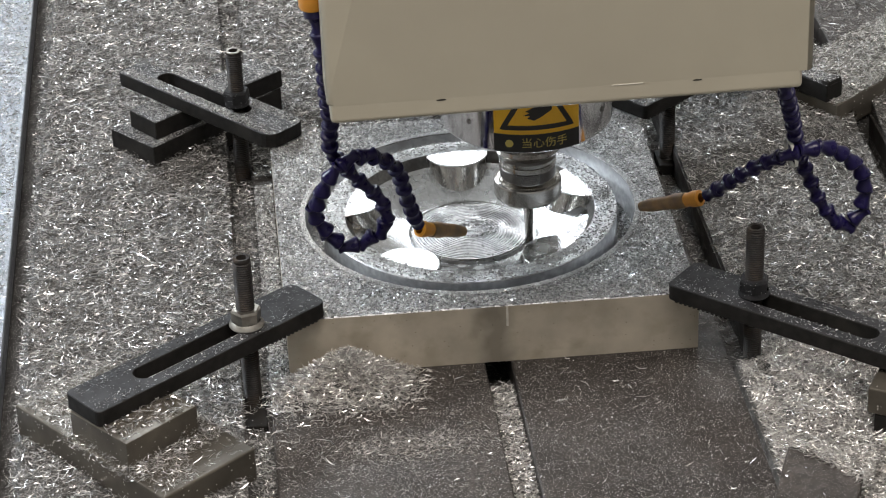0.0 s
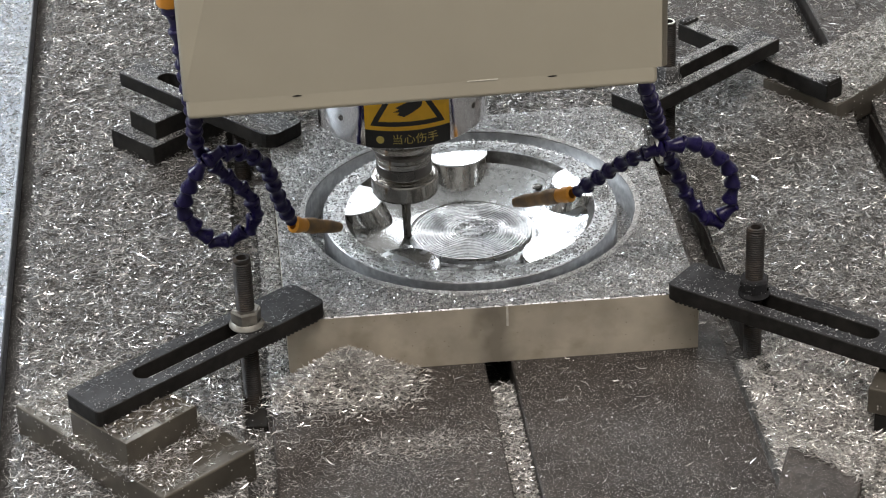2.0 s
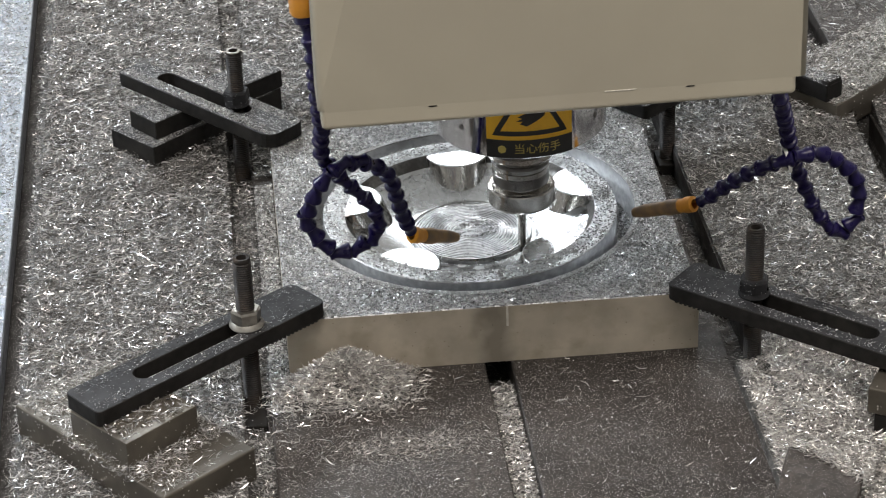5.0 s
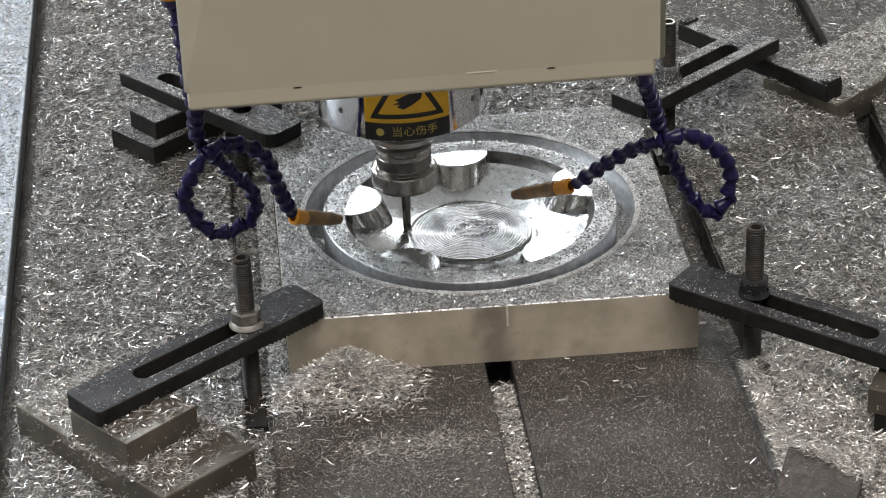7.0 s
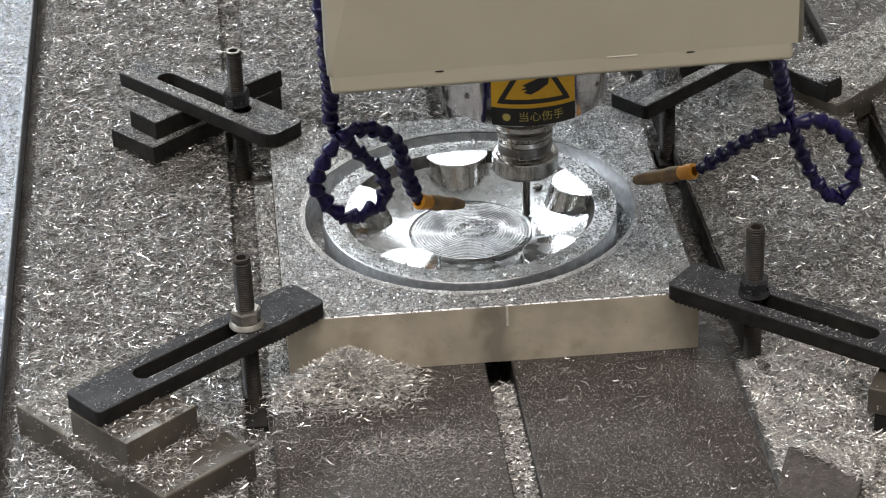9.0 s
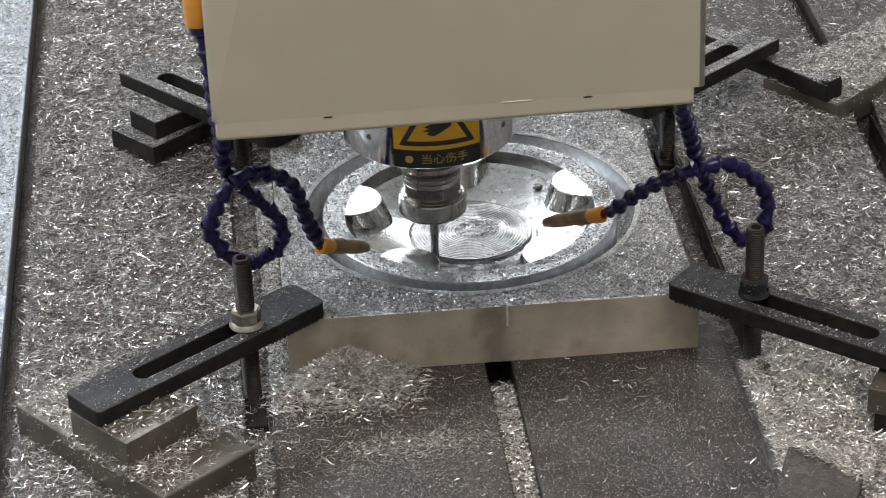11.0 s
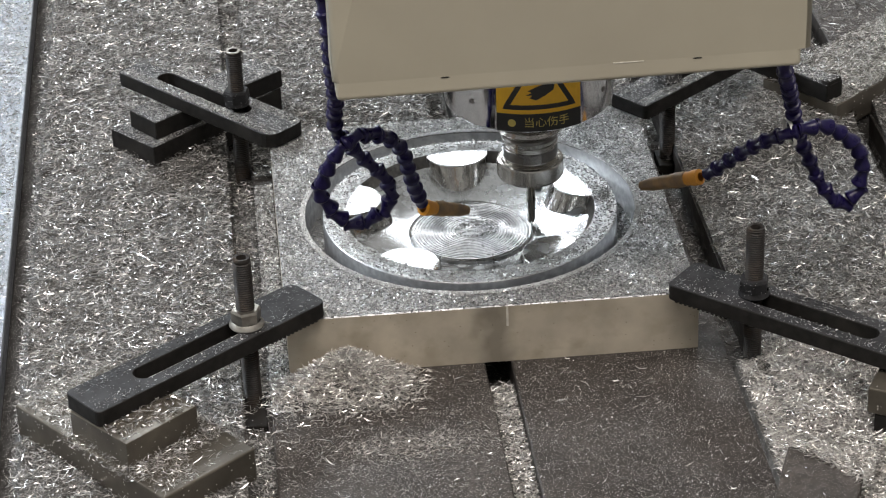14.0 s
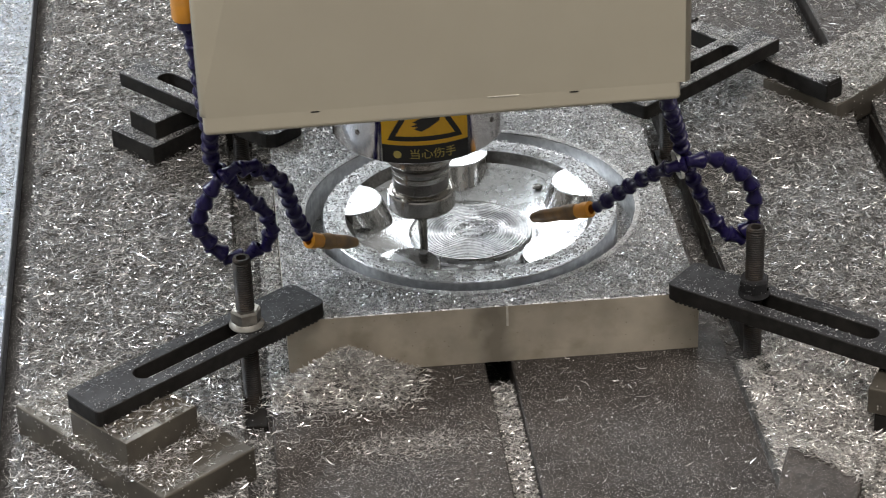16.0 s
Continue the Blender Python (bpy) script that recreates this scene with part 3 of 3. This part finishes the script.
left_hose = hose([(-0.1795, -0.2, 0.352), (-0.1757, -0.2, 0.3188), (-0.1738, -0.18, 0.2762), (-0.1719, -0.16, 0.242), (-0.1717, -0.14, 0.2061), (-0.151, -0.13, 0.1723),
                  (-0.1373, -0.13, 0.1573), (-0.1317, -0.13, 0.1414), (-0.1359, -0.13, 0.1263), (-0.1617, -0.13, 0.1136), (-0.1849, -0.135, 0.1399), (-0.1863, -0.14, 0.1566),
                  (-0.1708, -0.15, 0.1924), (-0.1459, -0.14, 0.1983), (-0.1217, -0.12, 0.176), (-0.1116, -0.1, 0.136), (-0.1055, -0.085, 0.1113), (-0.0989, -0.07, 0.09)],
                 ((-0.098, -0.068, 0.0885), (-0.0602, -0.035, 0.0645)), "looped navy blue jointed coolant hose with an orange valve")
part("valve", lathe([(0, 0), (0.009, 0), (0.010, 0.002), (0.010, 0.028), (0.008, 0.032), (0.008, 0.08), (0, 0.08)], 20, pose(-0.181, -0.2, 0.356)), ORANGE, left_hose, "orange hose valve")
part("valve_screw", lathe([(0, -0.004), (0.003, -0.004), (0.003, 0.012), (0, 0.012)], 12, pose(-0.170, -0.205, 0.348, 0, 90)), ZINC, left_hose)
right_hose = hose([(0.172, -0.2, 0.283), (0.1741, -0.2, 0.2628), (0.183, -0.18, 0.2344), (0.191, -0.16, 0.2099), (0.2014, -0.14, 0.1721), (0.2131, -0.13, 0.1432), (0.2258, -0.13, 0.1154),
                   (0.2446, -0.13, 0.0946), (0.2583, -0.13, 0.114), (0.2594, -0.13, 0.1296), (0.2526, -0.135, 0.149), (0.2268, -0.145, 0.175), (0.1987, -0.155, 0.1791),
                   (0.1773, -0.14, 0.1651), (0.1589, -0.12, 0.1438), (0.1401, -0.1, 0.1186), (0.1318, -0.09, 0.1087)],
                  ((0.1300, -0.088, 0.1075), (0.0895, -0.05, 0.0828)), "looped navy blue jointed coolant hose held by a white tie")
tie_m = pose(0.1935, -0.148, 0.1755, 0, 80, 8)
part("cable_tie", lathe([(0.0112, -0.0014), (0.0121, -0.0014), (0.0121, 0.0014), (0.0112, 0.0014), (0.0112, -0.0014)], 24, tie_m), TIE, right_hose, "white cable tie")

# ---- chips: bed and loose shavings ----
rng = np.random.RandomState(5)


def smooth(v, lo, hi):
    t = np.clip((v - lo) / (hi - lo), 0, 1)
    return t * t * (3 - 2 * t)


def waves(x, y, seed, size):
    """Cheap smooth noise from a few crossed waves, about -1 to 1."""
    g = np.random.RandomState(seed)
    out = np.zeros_like(x)
    for k in range(9):
        a, f, ph = g.rand() * 6.28, (0.5 + 1.5 * g.rand()) / size, g.rand() * 6.28
        out += np.sin((x * np.cos(a) + y * np.sin(a)) * f * 6.28 + ph)
    return out / 4.5


def in_slot(x):
    k = np.round(x / PITCH)
    return np.abs(x - k * PITCH) < SLOT / 2 + 0.001


def cover_of(x, y):
    """How thickly chips lie on the table, 0 to 1."""
    d = np.full_like(x, 0.0)
    d = np.where((x > -0.392) & (x < -0.206), 1.0, d)
    # cover thins to the right rear, so dark bed stands in for light falloff
    d = np.where(x > 0.206, 1.0 - 0.12 * smooth(y, 0.05, 0.2) - 0.38 * smooth(y, 0.3, 0.6), d)
    d = np.where((np.abs(x) < 0.206) & (y > 0.352), 1.0, d)
    d = np.where(x < -0.40, 0.22, d)
    d = np.where((x > -0.19) & (x < X0) & (y < 0.35), 0.12, d)
    d = np.where((x < 0.19) & (x > X1) & (y < 0.35) & (y > 0), 0.25, d)
    front = (np.abs(x) < 0.19) & (y < 0)
    d = np.where(front & (x < 0), 0.08 + 0.45 * smooth(-x, 0.07, 0.17) * smooth(y, -0.16, -0.03), d)
    d = np.where(front & (x >= 0), 0.04, d)
    pile = np.exp(-(((x + 0.124) / 0.036) ** 2 + ((y + 0.017) / 0.025) ** 2))
    d = np.where(front, np.maximum(d, np.clip(1.6 * pile, 0, 1)), d)
    return d


def bed_height(x, y):
    d = cover_of(x, y)
    h = np.where(d > 0.6, 0.0035 + 0.0022 * waves(x, y, 3, 0.06) + 0.0012 * waves(x, y, 4, 0.017), -0.004)
    pile = np.exp(-(((x + 0.124) / 0.036) ** 2 + ((y + 0.017) / 0.025) ** 2))
    h = np.where((np.abs(x) < 0.19) & (y < 0), np.where(pile > 0.05, -0.002 + 0.030 * pile + 0.002 * waves(x, y, 4, 0.02), h), h)
    heap = np.exp(-(((x - 0.245) / 0.05) ** 2 + ((y + 0.115) / 0.07) ** 2))
    bank = np.exp(-(((x - 0.235) / 0.035) ** 2 + ((y + 0.075) / 0.03) ** 2))
    h = np.where(x > 0.206, h + 0.014 * heap + 0.006 * bank, h)
    heap2 = np.exp(-(((x + 0.24) / 0.05) ** 2 + ((y + 0.135) / 0.07) ** 2))
    h = np.where((x < -0.206) & (x > -0.392), h + 0.007 * heap2, h)
    # chips banked round the bar and the slab behind the plate
    for (bx, by), ang, bl, bw, rise in (((-0.2371, 0.4411), 41, 0.165, 0.062, 0.013), ((0.4378, 0.4661), 39, 0.25, 0.09, 0.009)):
        c, n = math.cos(radians(ang)), math.sin(radians(ang))
        du = np.maximum(np.abs((x - bx) * c + (y - by) * n) - bl / 2, 0)
        dv = np.maximum(np.abs((y - by) * c - (x - bx) * n) - bw / 2, 0)
        h = np.where(np.abs(x) > 0.206, h + rise * np.exp(-(du ** 2 + dv ** 2) / 0.02 ** 2), h)
    fill = np.where(np.round(x / PITCH) == 1, -0.026, -0.011) + 0.003 * waves(x, y, 8, 0.03)
    fill = np.where((np.round(x / PITCH) == 0) & (y > -0.018), -0.03, fill)
    fill = np.where((np.round(x / PITCH) == 1) & (y < -0.046), 0.008, fill)
    fill = np.where(np.round(x / PITCH) == -2, -0.026 + 1.1 * (x + 0.411), fill)
    right = np.round(x / PITCH) == 2
    fill = np.where(right, np.where((y > 0.538) | (y < 0.386), -0.034, 0.003), fill)
    return np.where(in_slot(x), fill, h)


def bed():
    nx, ny = 600, 460
    gx, gy = np.meshgrid(np.linspace(-0.62, 0.62, nx), np.linspace(-0.42, 0.95, ny))
    z = bed_height(gx, gy)
    co = np.stack([gx, gy, z], -1).reshape(-1, 3)
    i = (np.arange(ny - 1)[:, None] * nx + np.arange(nx - 1)[None]).ravel()
    me = bpy.data.meshes.new("chip_bed")
    me.from_pydata(co.tolist(), [], np.stack([i, i + 1, i + nx + 1, i + nx], -1).tolist())
    me.materials.append(BED)
    return tagged(new("chip_bed", me), "matted bed of fine grey aluminium chips on the table", "metal chips", kind="stuff")


bed()


def shavings(name, label, x, y, z, length, width, tilt, mat=CHIP, curl=1.6, seg=3):
    """Curled strips of metal, one small bent ribbon of seg quads each."""
    n = len(x)
    yaw, roll = rng.rand(n) * 2 * np.pi, rng.rand(n) * 2 * np.pi
    pit = (rng.rand(n) - 0.5) * 2 * tilt
    bend = (rng.rand(n) * 2 - 0.6) * curl
    s = np.linspace(-0.5, 0.5, seg + 1)
    taper = np.array([0.45, 1, 0.9, 0.4] if seg == 3 else [0.9, 0.6])
    ang = bend[:, None] * s[None]
    k = np.where(np.abs(bend) < 0.05, 0.05, bend)[:, None]
    u = length[:, None] * np.sin(k * s[None]) / k
    v = length[:, None] * (1 - np.cos(k * s[None])) / k
    half = (width / 2)[:, None] * taper[None]
    cy, sy, cp, sp, cr, sr = np.cos(yaw), np.sin(yaw), np.cos(pit), np.sin(pit), np.cos(roll * 0.35), np.sin(roll * 0.35)
    ax = np.stack([cy * cp, sy * cp, sp], -1)
    side0 = np.stack([-sy, cy, 0 * cy], -1)
    up0 = np.cross(ax, side0)
    side = side0 * cr[:, None] + up0 * sr[:, None]
    up = np.cross(ax, side)
    mid = np.stack([x, y, z], -1)[:, None] + u[..., None] * ax[:, None] + v[..., None] * (0.5 * side[:, None] + 0.6 * up[:, None])
    a, b = mid - half[..., None] * side[:, None], mid + half[..., None] * side[:, None]
    co = np.stack([a, b], 2).reshape(-1, 3)
    base = (np.arange(n) * 2 * (seg + 1))[:, None]
    q = np.array([[0, 1, 3, 2], [2, 3, 5, 4], [4, 5, 7, 6]][:seg]).reshape(-1)[None] + base
    me = bpy.data.meshes.new(name)
    me.vertices.add(n * 2 * (seg + 1))
    me.vertices.foreach_set("co", co.astype(np.float32).ravel())
    me.loops.add(n * 4 * seg)
    me.loops.foreach_set("vertex_index", q.astype(np.int32).ravel())
    me.polygons.add(n * seg)
    me.polygons.foreach_set("loop_start", np.arange(0, n * 4 * seg, 4, dtype=np.int32))
    me.update(calc_edges=True)
    me.materials.append(mat)
    return tagged(new(name, me), label, "metal chips", kind="stuff")


def scatter(n, lo, hi):
    return lo[0] + rng.rand(n) * (hi[0] - lo[0]), lo[1] + rng.rand(n) * (hi[1] - lo[1])


x, y = scatter(285000, (-0.52, -0.40), (0.56, 0.85))
keep = rng.rand(len(x)) < cover_of(x, y) ** 1.5
blocked = (x > X0 + 0.001) & (x < X1 + 0.001) & (y > Y0) & (y < Y1)
slot = in_slot(x)
keep = np.where(slot & (np.round(x / PITCH) == 1) & (y > -0.046), rng.rand(len(x)) < 0.25, keep | slot) & ~blocked & ~(slot & (x < -0.398) & (x > -0.42)) & ~(slot & (x > 0.38) & (x < 0.42) & ((y > 0.538) | (y < 0.386)))
x, y = x[keep], y[keep]
lum = np.clip(0.5 + 0.5 * waves(x, y, 21, 0.12), 0, 1)
edge = np.abs(x - np.round(x / PITCH) * PITCH)
keep = ~((edge < SLOT / 2 + 0.001) & (edge > SLOT / 2 - 0.0022))
x, y, lum = x[keep], y[keep], lum[keep]
length = 0.0035 + 0.0115 * rng.rand(len(x)) ** 1.9 * (0.5 + 0.9 * lum)
lift = np.maximum(bed_height(x, y), np.where(in_slot(x), -0.03, 0.0)) + 0.0006 + rng.rand(len(x)) ** 2 * 0.004
wide = 0.00038 + 0.0010 * rng.rand(len(x)) ** 2.4
# right rear chips take the copy with the shade painted in
dull = (x > 0.206) & (y > 0.04)
for pick, mat, words_ in ((~dull, CHIP, "curled bright aluminium shavings strewn over the table"), (dull, CHIPD, "fine grey shavings matted behind the clamps, toned down for weaker light")):
    shavings("metal_shavings", words_, x[pick], y[pick], lift[pick], length[pick] * (0.8 if mat is CHIPD else 1.0), wide[pick], 0.35, mat, curl=2.8)


def on_rect(n, centre, angle, length, width):
    """Random places on a turned rectangle."""
    a, b = (rng.rand(n) - 0.5) * length, (rng.rand(n) - 0.5) * width
    c, s = math.cos(radians(angle)), math.sin(radians(angle))
    return centre[0] + a * c - b * s, centre[1] + a * s + b * c


def strew(name, label, x, y, z, lo, hi, width, tilt, mat=CHIP):
    n = len(x)
    return shavings(name, label, x, y, z, lo + (hi - lo) * rng.rand(n) ** 1.6, width * (0.5 + rng.rand(n)), tilt, mat, curl=2.6, seg=1 if hi < 0.0037 else 3)


# shavings on the slabs and blocks, in heaps
x, y = on_rect(5200, (-0.2975, -0.0955), 38.5, 0.085, 0.18)
bare = ((x + 0.222) ** 2 + (y + 0.150) ** 2 < 0.033 ** 2) & (rng.rand(len(x)) < 0.9)
x, y = x[~bare], y[~bare]
strew("slab_shavings", "loose curled shavings heaped on a raw slab", x, y, 0.0308 + 0.006 * rng.rand(len(x)) ** 2, 0.003, 0.011, 0.0005, 0.4)
x, y = on_rect(520, (-0.2949, -0.1098), 40, 0.066, 0.062)
strew("block_shavings", "loose shavings on a raw block", x, y, 0.0562 + 0.002 * rng.rand(len(x)) ** 2, 0.003, 0.010, 0.0010, 0.4)
x, y = on_rect(13000, (0.4378, 0.4661), 39, 0.25, 0.089)
strew("slab_shavings", "fine shavings covering an aluminium slab", x, y, 0.0303 + 0.003 * rng.rand(len(x)) ** 2, 0.002, 0.008, 0.0007, 0.4, CHIPD)
n = 4500
u, v = -0.1255 - 0.026 * rng.rand(n), (rng.rand(n) - 0.5) * 0.11
c39, s39 = math.cos(radians(39)), math.sin(radians(39))
x, y = 0.4378 + u * c39 - v * s39, 0.4661 + u * s39 + v * c39
strew("slab_shavings", "shavings banked against an aluminium slab", x, y, 0.002 + 0.020 * np.clip(1 + (u + 0.1255) / 0.026, 0, 1) * (0.4 + 0.6 * rng.rand(n)), 0.003, 0.011, 0.0006, 0.5, CHIPD)
x, y = on_rect(30, (0.215, -0.234), -21, 0.06, 0.08)
strew("slab_shavings", "few shavings on a dark slab", x, y, 0.0205 + 0.001 * rng.rand(len(x)), 0.002, 0.008, 0.0009, 0.3)
x, y = on_rect(1500, (-0.290, -0.114), 40, 0.095, 0.092)
ok = np.abs((x + 0.2949) * 0.766 + (y + 0.1098) * 0.643) + np.abs(-(x + 0.2949) * 0.643 + (y + 0.1098) * 0.766) > 0.042
x, y = x[ok], y[ok]
strew("slab_shavings", "loose curled shavings banked round a block", x, y, 0.031 + 0.008 * rng.rand(len(x)) ** 1.5, 0.003, 0.011, 0.0005, 0.4)
n = 7500
x, y = on_rect(n, (0.215, -0.234), -21, 0.075, 0.085)
ok = (x - 0.2004) * 0.80 + (y + 0.1865) * 0.60 > 0.004 + 0.004 * rng.randn(n)
x, y = x[ok], y[ok]
strew("slab_shavings", "coarse shavings burying one side of a dark slab", x, y, 0.0205 + 0.006 * rng.rand(len(x)) ** 2, 0.003, 0.0105, 0.0006, 0.5, PILE)
# chips left on the pocket floor and the hub
n = 1300
a, rr = radians(25) + radians(115) * rng.rand(n) ** 0.8, 0.098 - 0.032 * rng.rand(n) ** 1.8
strew("pocket_flakes", "fine chips left on the pocket floor", CX + rr * np.cos(a), CY + rr * np.sin(a), np.array([dish(q) for q in rr]) + 0.0004 + 0.0004 * rng.rand(n), 0.0005, 0.0019, 0.0006, 0.5, DUSTY)
n = 620
a, rr = 6.283 * rng.rand(n), 0.016 * np.sqrt(rng.rand(n))
strew("hub_flakes", "fine chips matted on the hub's middle", CX + 0.006 + 1.2 * rr * np.cos(a), CY + 0.002 + rr * np.sin(a), 0.0316 + 0.0006 * rng.rand(n), 0.0006, 0.0026, 0.0008, 0.4, DUSTY)
n = 2600
a, rr = np.where(rng.rand(n) < 0.5, radians(-8) + 0.28 * rng.randn(n), radians(198) + 0.4 * rng.randn(n)), 0.1292 + 0.0145 * rng.rand(n)
strew("groove_flakes", "fine bright chips lying in the groove", CX + rr * np.cos(a), CY + rr * np.sin(a), 0.0235 + 0.001 * rng.rand(n), 0.0008, 0.0040, 0.0008, 0.4, FLAKE)
n = 420
x, y = CX + 0.117 + 0.007 * rng.randn(n), CY + 0.006 + 0.008 * rng.randn(n)
ok = np.hypot(x - CX, y - CY) < 0.126
x, y = x[ok], y[ok]
strew("boss_flakes", "fine chips caught beside a boss", x, y, H + 0.0003 + 0.001 * rng.rand(len(x)), 0.0008, 0.0035, 0.0007, 0.4, DUSTY)
# coarse pile beside the front clamp
n = 52000
x, y = 0.192 + 0.2165 * rng.rand(n), -0.33 + 0.31 * rng.rand(n)
ok = (x > 0.2085) | (y < -0.046)
x, y = x[ok], y[ok]
n = len(x)
strew("coarse_shavings", "coarse bright curled shavings in a deep pile", x, y, np.maximum(bed_height(x, y), 0) + 0.001 + 0.006 * rng.rand(n) ** 2, 0.003, 0.0105, 0.00072, 0.5, PILE)
# chips lying in the slots
n = 4200
x, y = (rng.rand(n) - 0.5) * 0.0185, -0.36 + 0.335 * rng.rand(n)
strew("slot_shavings", "fine bright chips filling a T-slot", x, y, -0.0095 + 0.003 * rng.rand(n), 0.0015, 0.0055, 0.0008, 0.4, PILE)
n = 7000
x, y = -0.2 + (rng.rand(n) - 0.5) * 0.018, -0.36 + 1.1 * rng.rand(n)
ok = (np.abs(y + 0.068) > 0.009) & (rng.rand(n) < np.where(y > 0.28, 0.4, 0.9))
x, y = x[ok], y[ok]
strew("slot_shavings", "fine chips lying in a T-slot", x, y, -0.0105 + 0.004 * rng.rand(len(x)), 0.0015, 0.0060, 0.0007, 0.4)
n = 900
x, y = 0.3905 + 0.009 * rng.rand(n), 0.53 + 0.22 * rng.rand(n)
strew("slot_shavings", "chips lying along one side of a T-slot", x, y, -0.020 + 0.014 * rng.rand(n), 0.002, 0.008, 0.0007, 0.4, CHIPD)
# small pile against the plate's front
n = 9500
x, y = -0.124 + 0.029 * rng.randn(n), -0.020 + 0.017 * rng.randn(n)
ok = (y < 0.0) & (x < -0.062 + 0.006 * rng.randn(n))
x, y = x[ok], y[ok]
strew("pile_shavings", "curled shavings piled against the plate", x, y, np.maximum(bed_height(x, y), 0) + 0.0008 + 0.004 * rng.rand(len(x)) ** 2, 0.004, 0.013, 0.0008, 0.45, PILE)
# fine flakes on the plate, the table panels and the clamps
n = 105000
x, y = X0 + 0.345 * rng.rand(n), -0.005 + 0.347 * rng.rand(n)
d = np.hypot(x - CX, y - CY)
ok = (d > RO + 0.001) & (y > 0.0005 - 0.0255 * x) & (x > -0.1705) & (x < 0.1665 + 0.0125 * y) | ((d > 0.1095) & (d < 0.1278) & (rng.rand(n) < 0.7))
x, y = x[ok], y[ok]
strew("plate_flakes", "fine bright flakes dusted over the plate", x, y, H + 0.0002 + 0.0007 * rng.rand(len(x)) ** 2, 0.0008, 0.0027, 0.00095, 0.45, FLAKE)
n = 24000
a, rr = rng.rand(n) * 6.283, 0.1443 + 0.0042 * rng.rand(n) ** 1.7
strew("rim_flakes", "bright burr flakes round the groove's edge", CX + rr * np.cos(a), CY + rr * np.sin(a), H + 0.0003 + 0.0006 * rng.rand(n), 0.0006, 0.0022, 0.0008, 0.5, RIMCHIP)
n = 120000
x, y = -0.187 + 0.374 * rng.rand(n), -0.34 + 0.338 * rng.rand(n)
drift = 0.5 + 0.32 * waves(x, y, 31, 0.09) + 0.25 * waves(x * 0.5, y * 2.0, 33, 0.05)
ok = ~in_slot(x) & (rng.rand(n) < np.clip(drift, 0.12, 1.0) * np.where(x < 0, 0.85, 0.55))
x, y = x[ok], y[ok]
strew("table_flakes", "fine flakes and specks on the oily table", x, y, 0.0003 + 0.0006 * rng.rand(len(x)) ** 2, 0.0003, 0.0015, 0.0005, 0.35, TFLAKE)
n = 2600
x, y = -0.080 + 0.034 * rng.randn(n), -0.112 + 0.009 * rng.randn(n) + 0.004 * np.sin(60 * rng.rand(n))
ok = (x < -0.018) & (x > -0.185)
x, y = x[ok], y[ok]
strew("drift_shavings", "thin drift of short shavings on the oily table", x, y, 0.0006 + 0.0012 * rng.rand(len(x)), 0.001, 0.006, 0.0005, 0.35, TFLAKE)
n = 2600
x, y = -0.187 + 0.374 * rng.rand(n), -0.34 + 0.336 * rng.rand(n)
ok = ~in_slot(x)
x, y = x[ok], y[ok]
strew("table_flakes", "bright specks of metal on the oily table", x, y, 0.0006 + 0.0006 * rng.rand(len(x)) ** 2, 0.0006, 0.0016, 0.0008, 0.3, RIMCHIP)
n = 300
x, y = -0.187 + 0.374 * rng.rand(n), -0.34 + 0.33 * rng.rand(n)
ok = ~in_slot(x)
x, y = x[ok], y[ok]
strew("table_shavings", "single curled shavings on the oily table", x, y, 0.0008 + 0.0006 * rng.rand(len(x)), 0.003, 0.012, 0.00055, 0.2, TFLAKE)
n = 10000
x, y = -0.1888 + 0.0165 * rng.rand(n), -0.05 + 0.39 * rng.rand(n)
strew("table_flakes", "bright flakes along the strip beside the plate", x, y, 0.0004 + 0.0008 * rng.rand(n) ** 2, 0.0007, 0.0032, 0.0009, 0.35, FLAKE)
n = 36000
x, y = -0.53 + 0.115 * rng.rand(n), -0.36 + 1.2 * rng.rand(n)
strew("table_flakes", "fine bright flakes on the outer table panel", x, y, 0.0003 + 0.0008 * rng.rand(n) ** 2, 0.0006, 0.0035, 0.0008, 0.35, FLAKE)
for c, a, ln, w, z, n in (((-0.2419, -0.0481), 37, 0.22, 0.041, ZT + 0.0002, 800), ((-0.2232, 0.3986), -49.3, 0.208, 0.042, ZT + 0.0002, 9000),
                          ((0.2371, -0.0748), -42.1, 0.22, 0.041, ZT + 0.0002, 1100), ((0.2375, 0.3811), 38.7, 0.188, 0.041, ZT + 0.0002, 9000),
                          ((-0.2266, 0.4411), 37.5, 0.15, 0.038, 0.0556, 2600), ((-0.2371, 0.4411), 41, 0.16, 0.058, 0.0369, 3600),
                          ((0.3125, 0.447), -55.5, 0.174, 0.020, 0.0487, 3200)):
    x, y = on_rect(n, c, a, ln, w)
    th = radians(a)
    v = -(x - c[0]) * math.sin(th) + (y - c[1]) * math.cos(th)
    ok = (np.abs(v) > 0.0095) | (z < 0.06)
    x, y = x[ok], y[ok]
    strew("clamp_flakes", "fine chips dusted on a black clamp", x, y, z + 0.0004 * rng.rand(len(x)), 0.0006, 0.0030, 0.0006, 0.3, FLAKE)


def motions():
    """The head circles over the hub, clockwise seen from above, rising a hair."""
    rows = []
    for k in range(161):
        t = k / 10
        a = radians(-28.6 - 360.0 * t / 4.825)
        rows.append((t, pose(-0.003 + 0.0555 * math.cos(a), 0.170 + 0.0555 * math.sin(a), 0.00012 * t)))
    walk(head, rows)


motions()
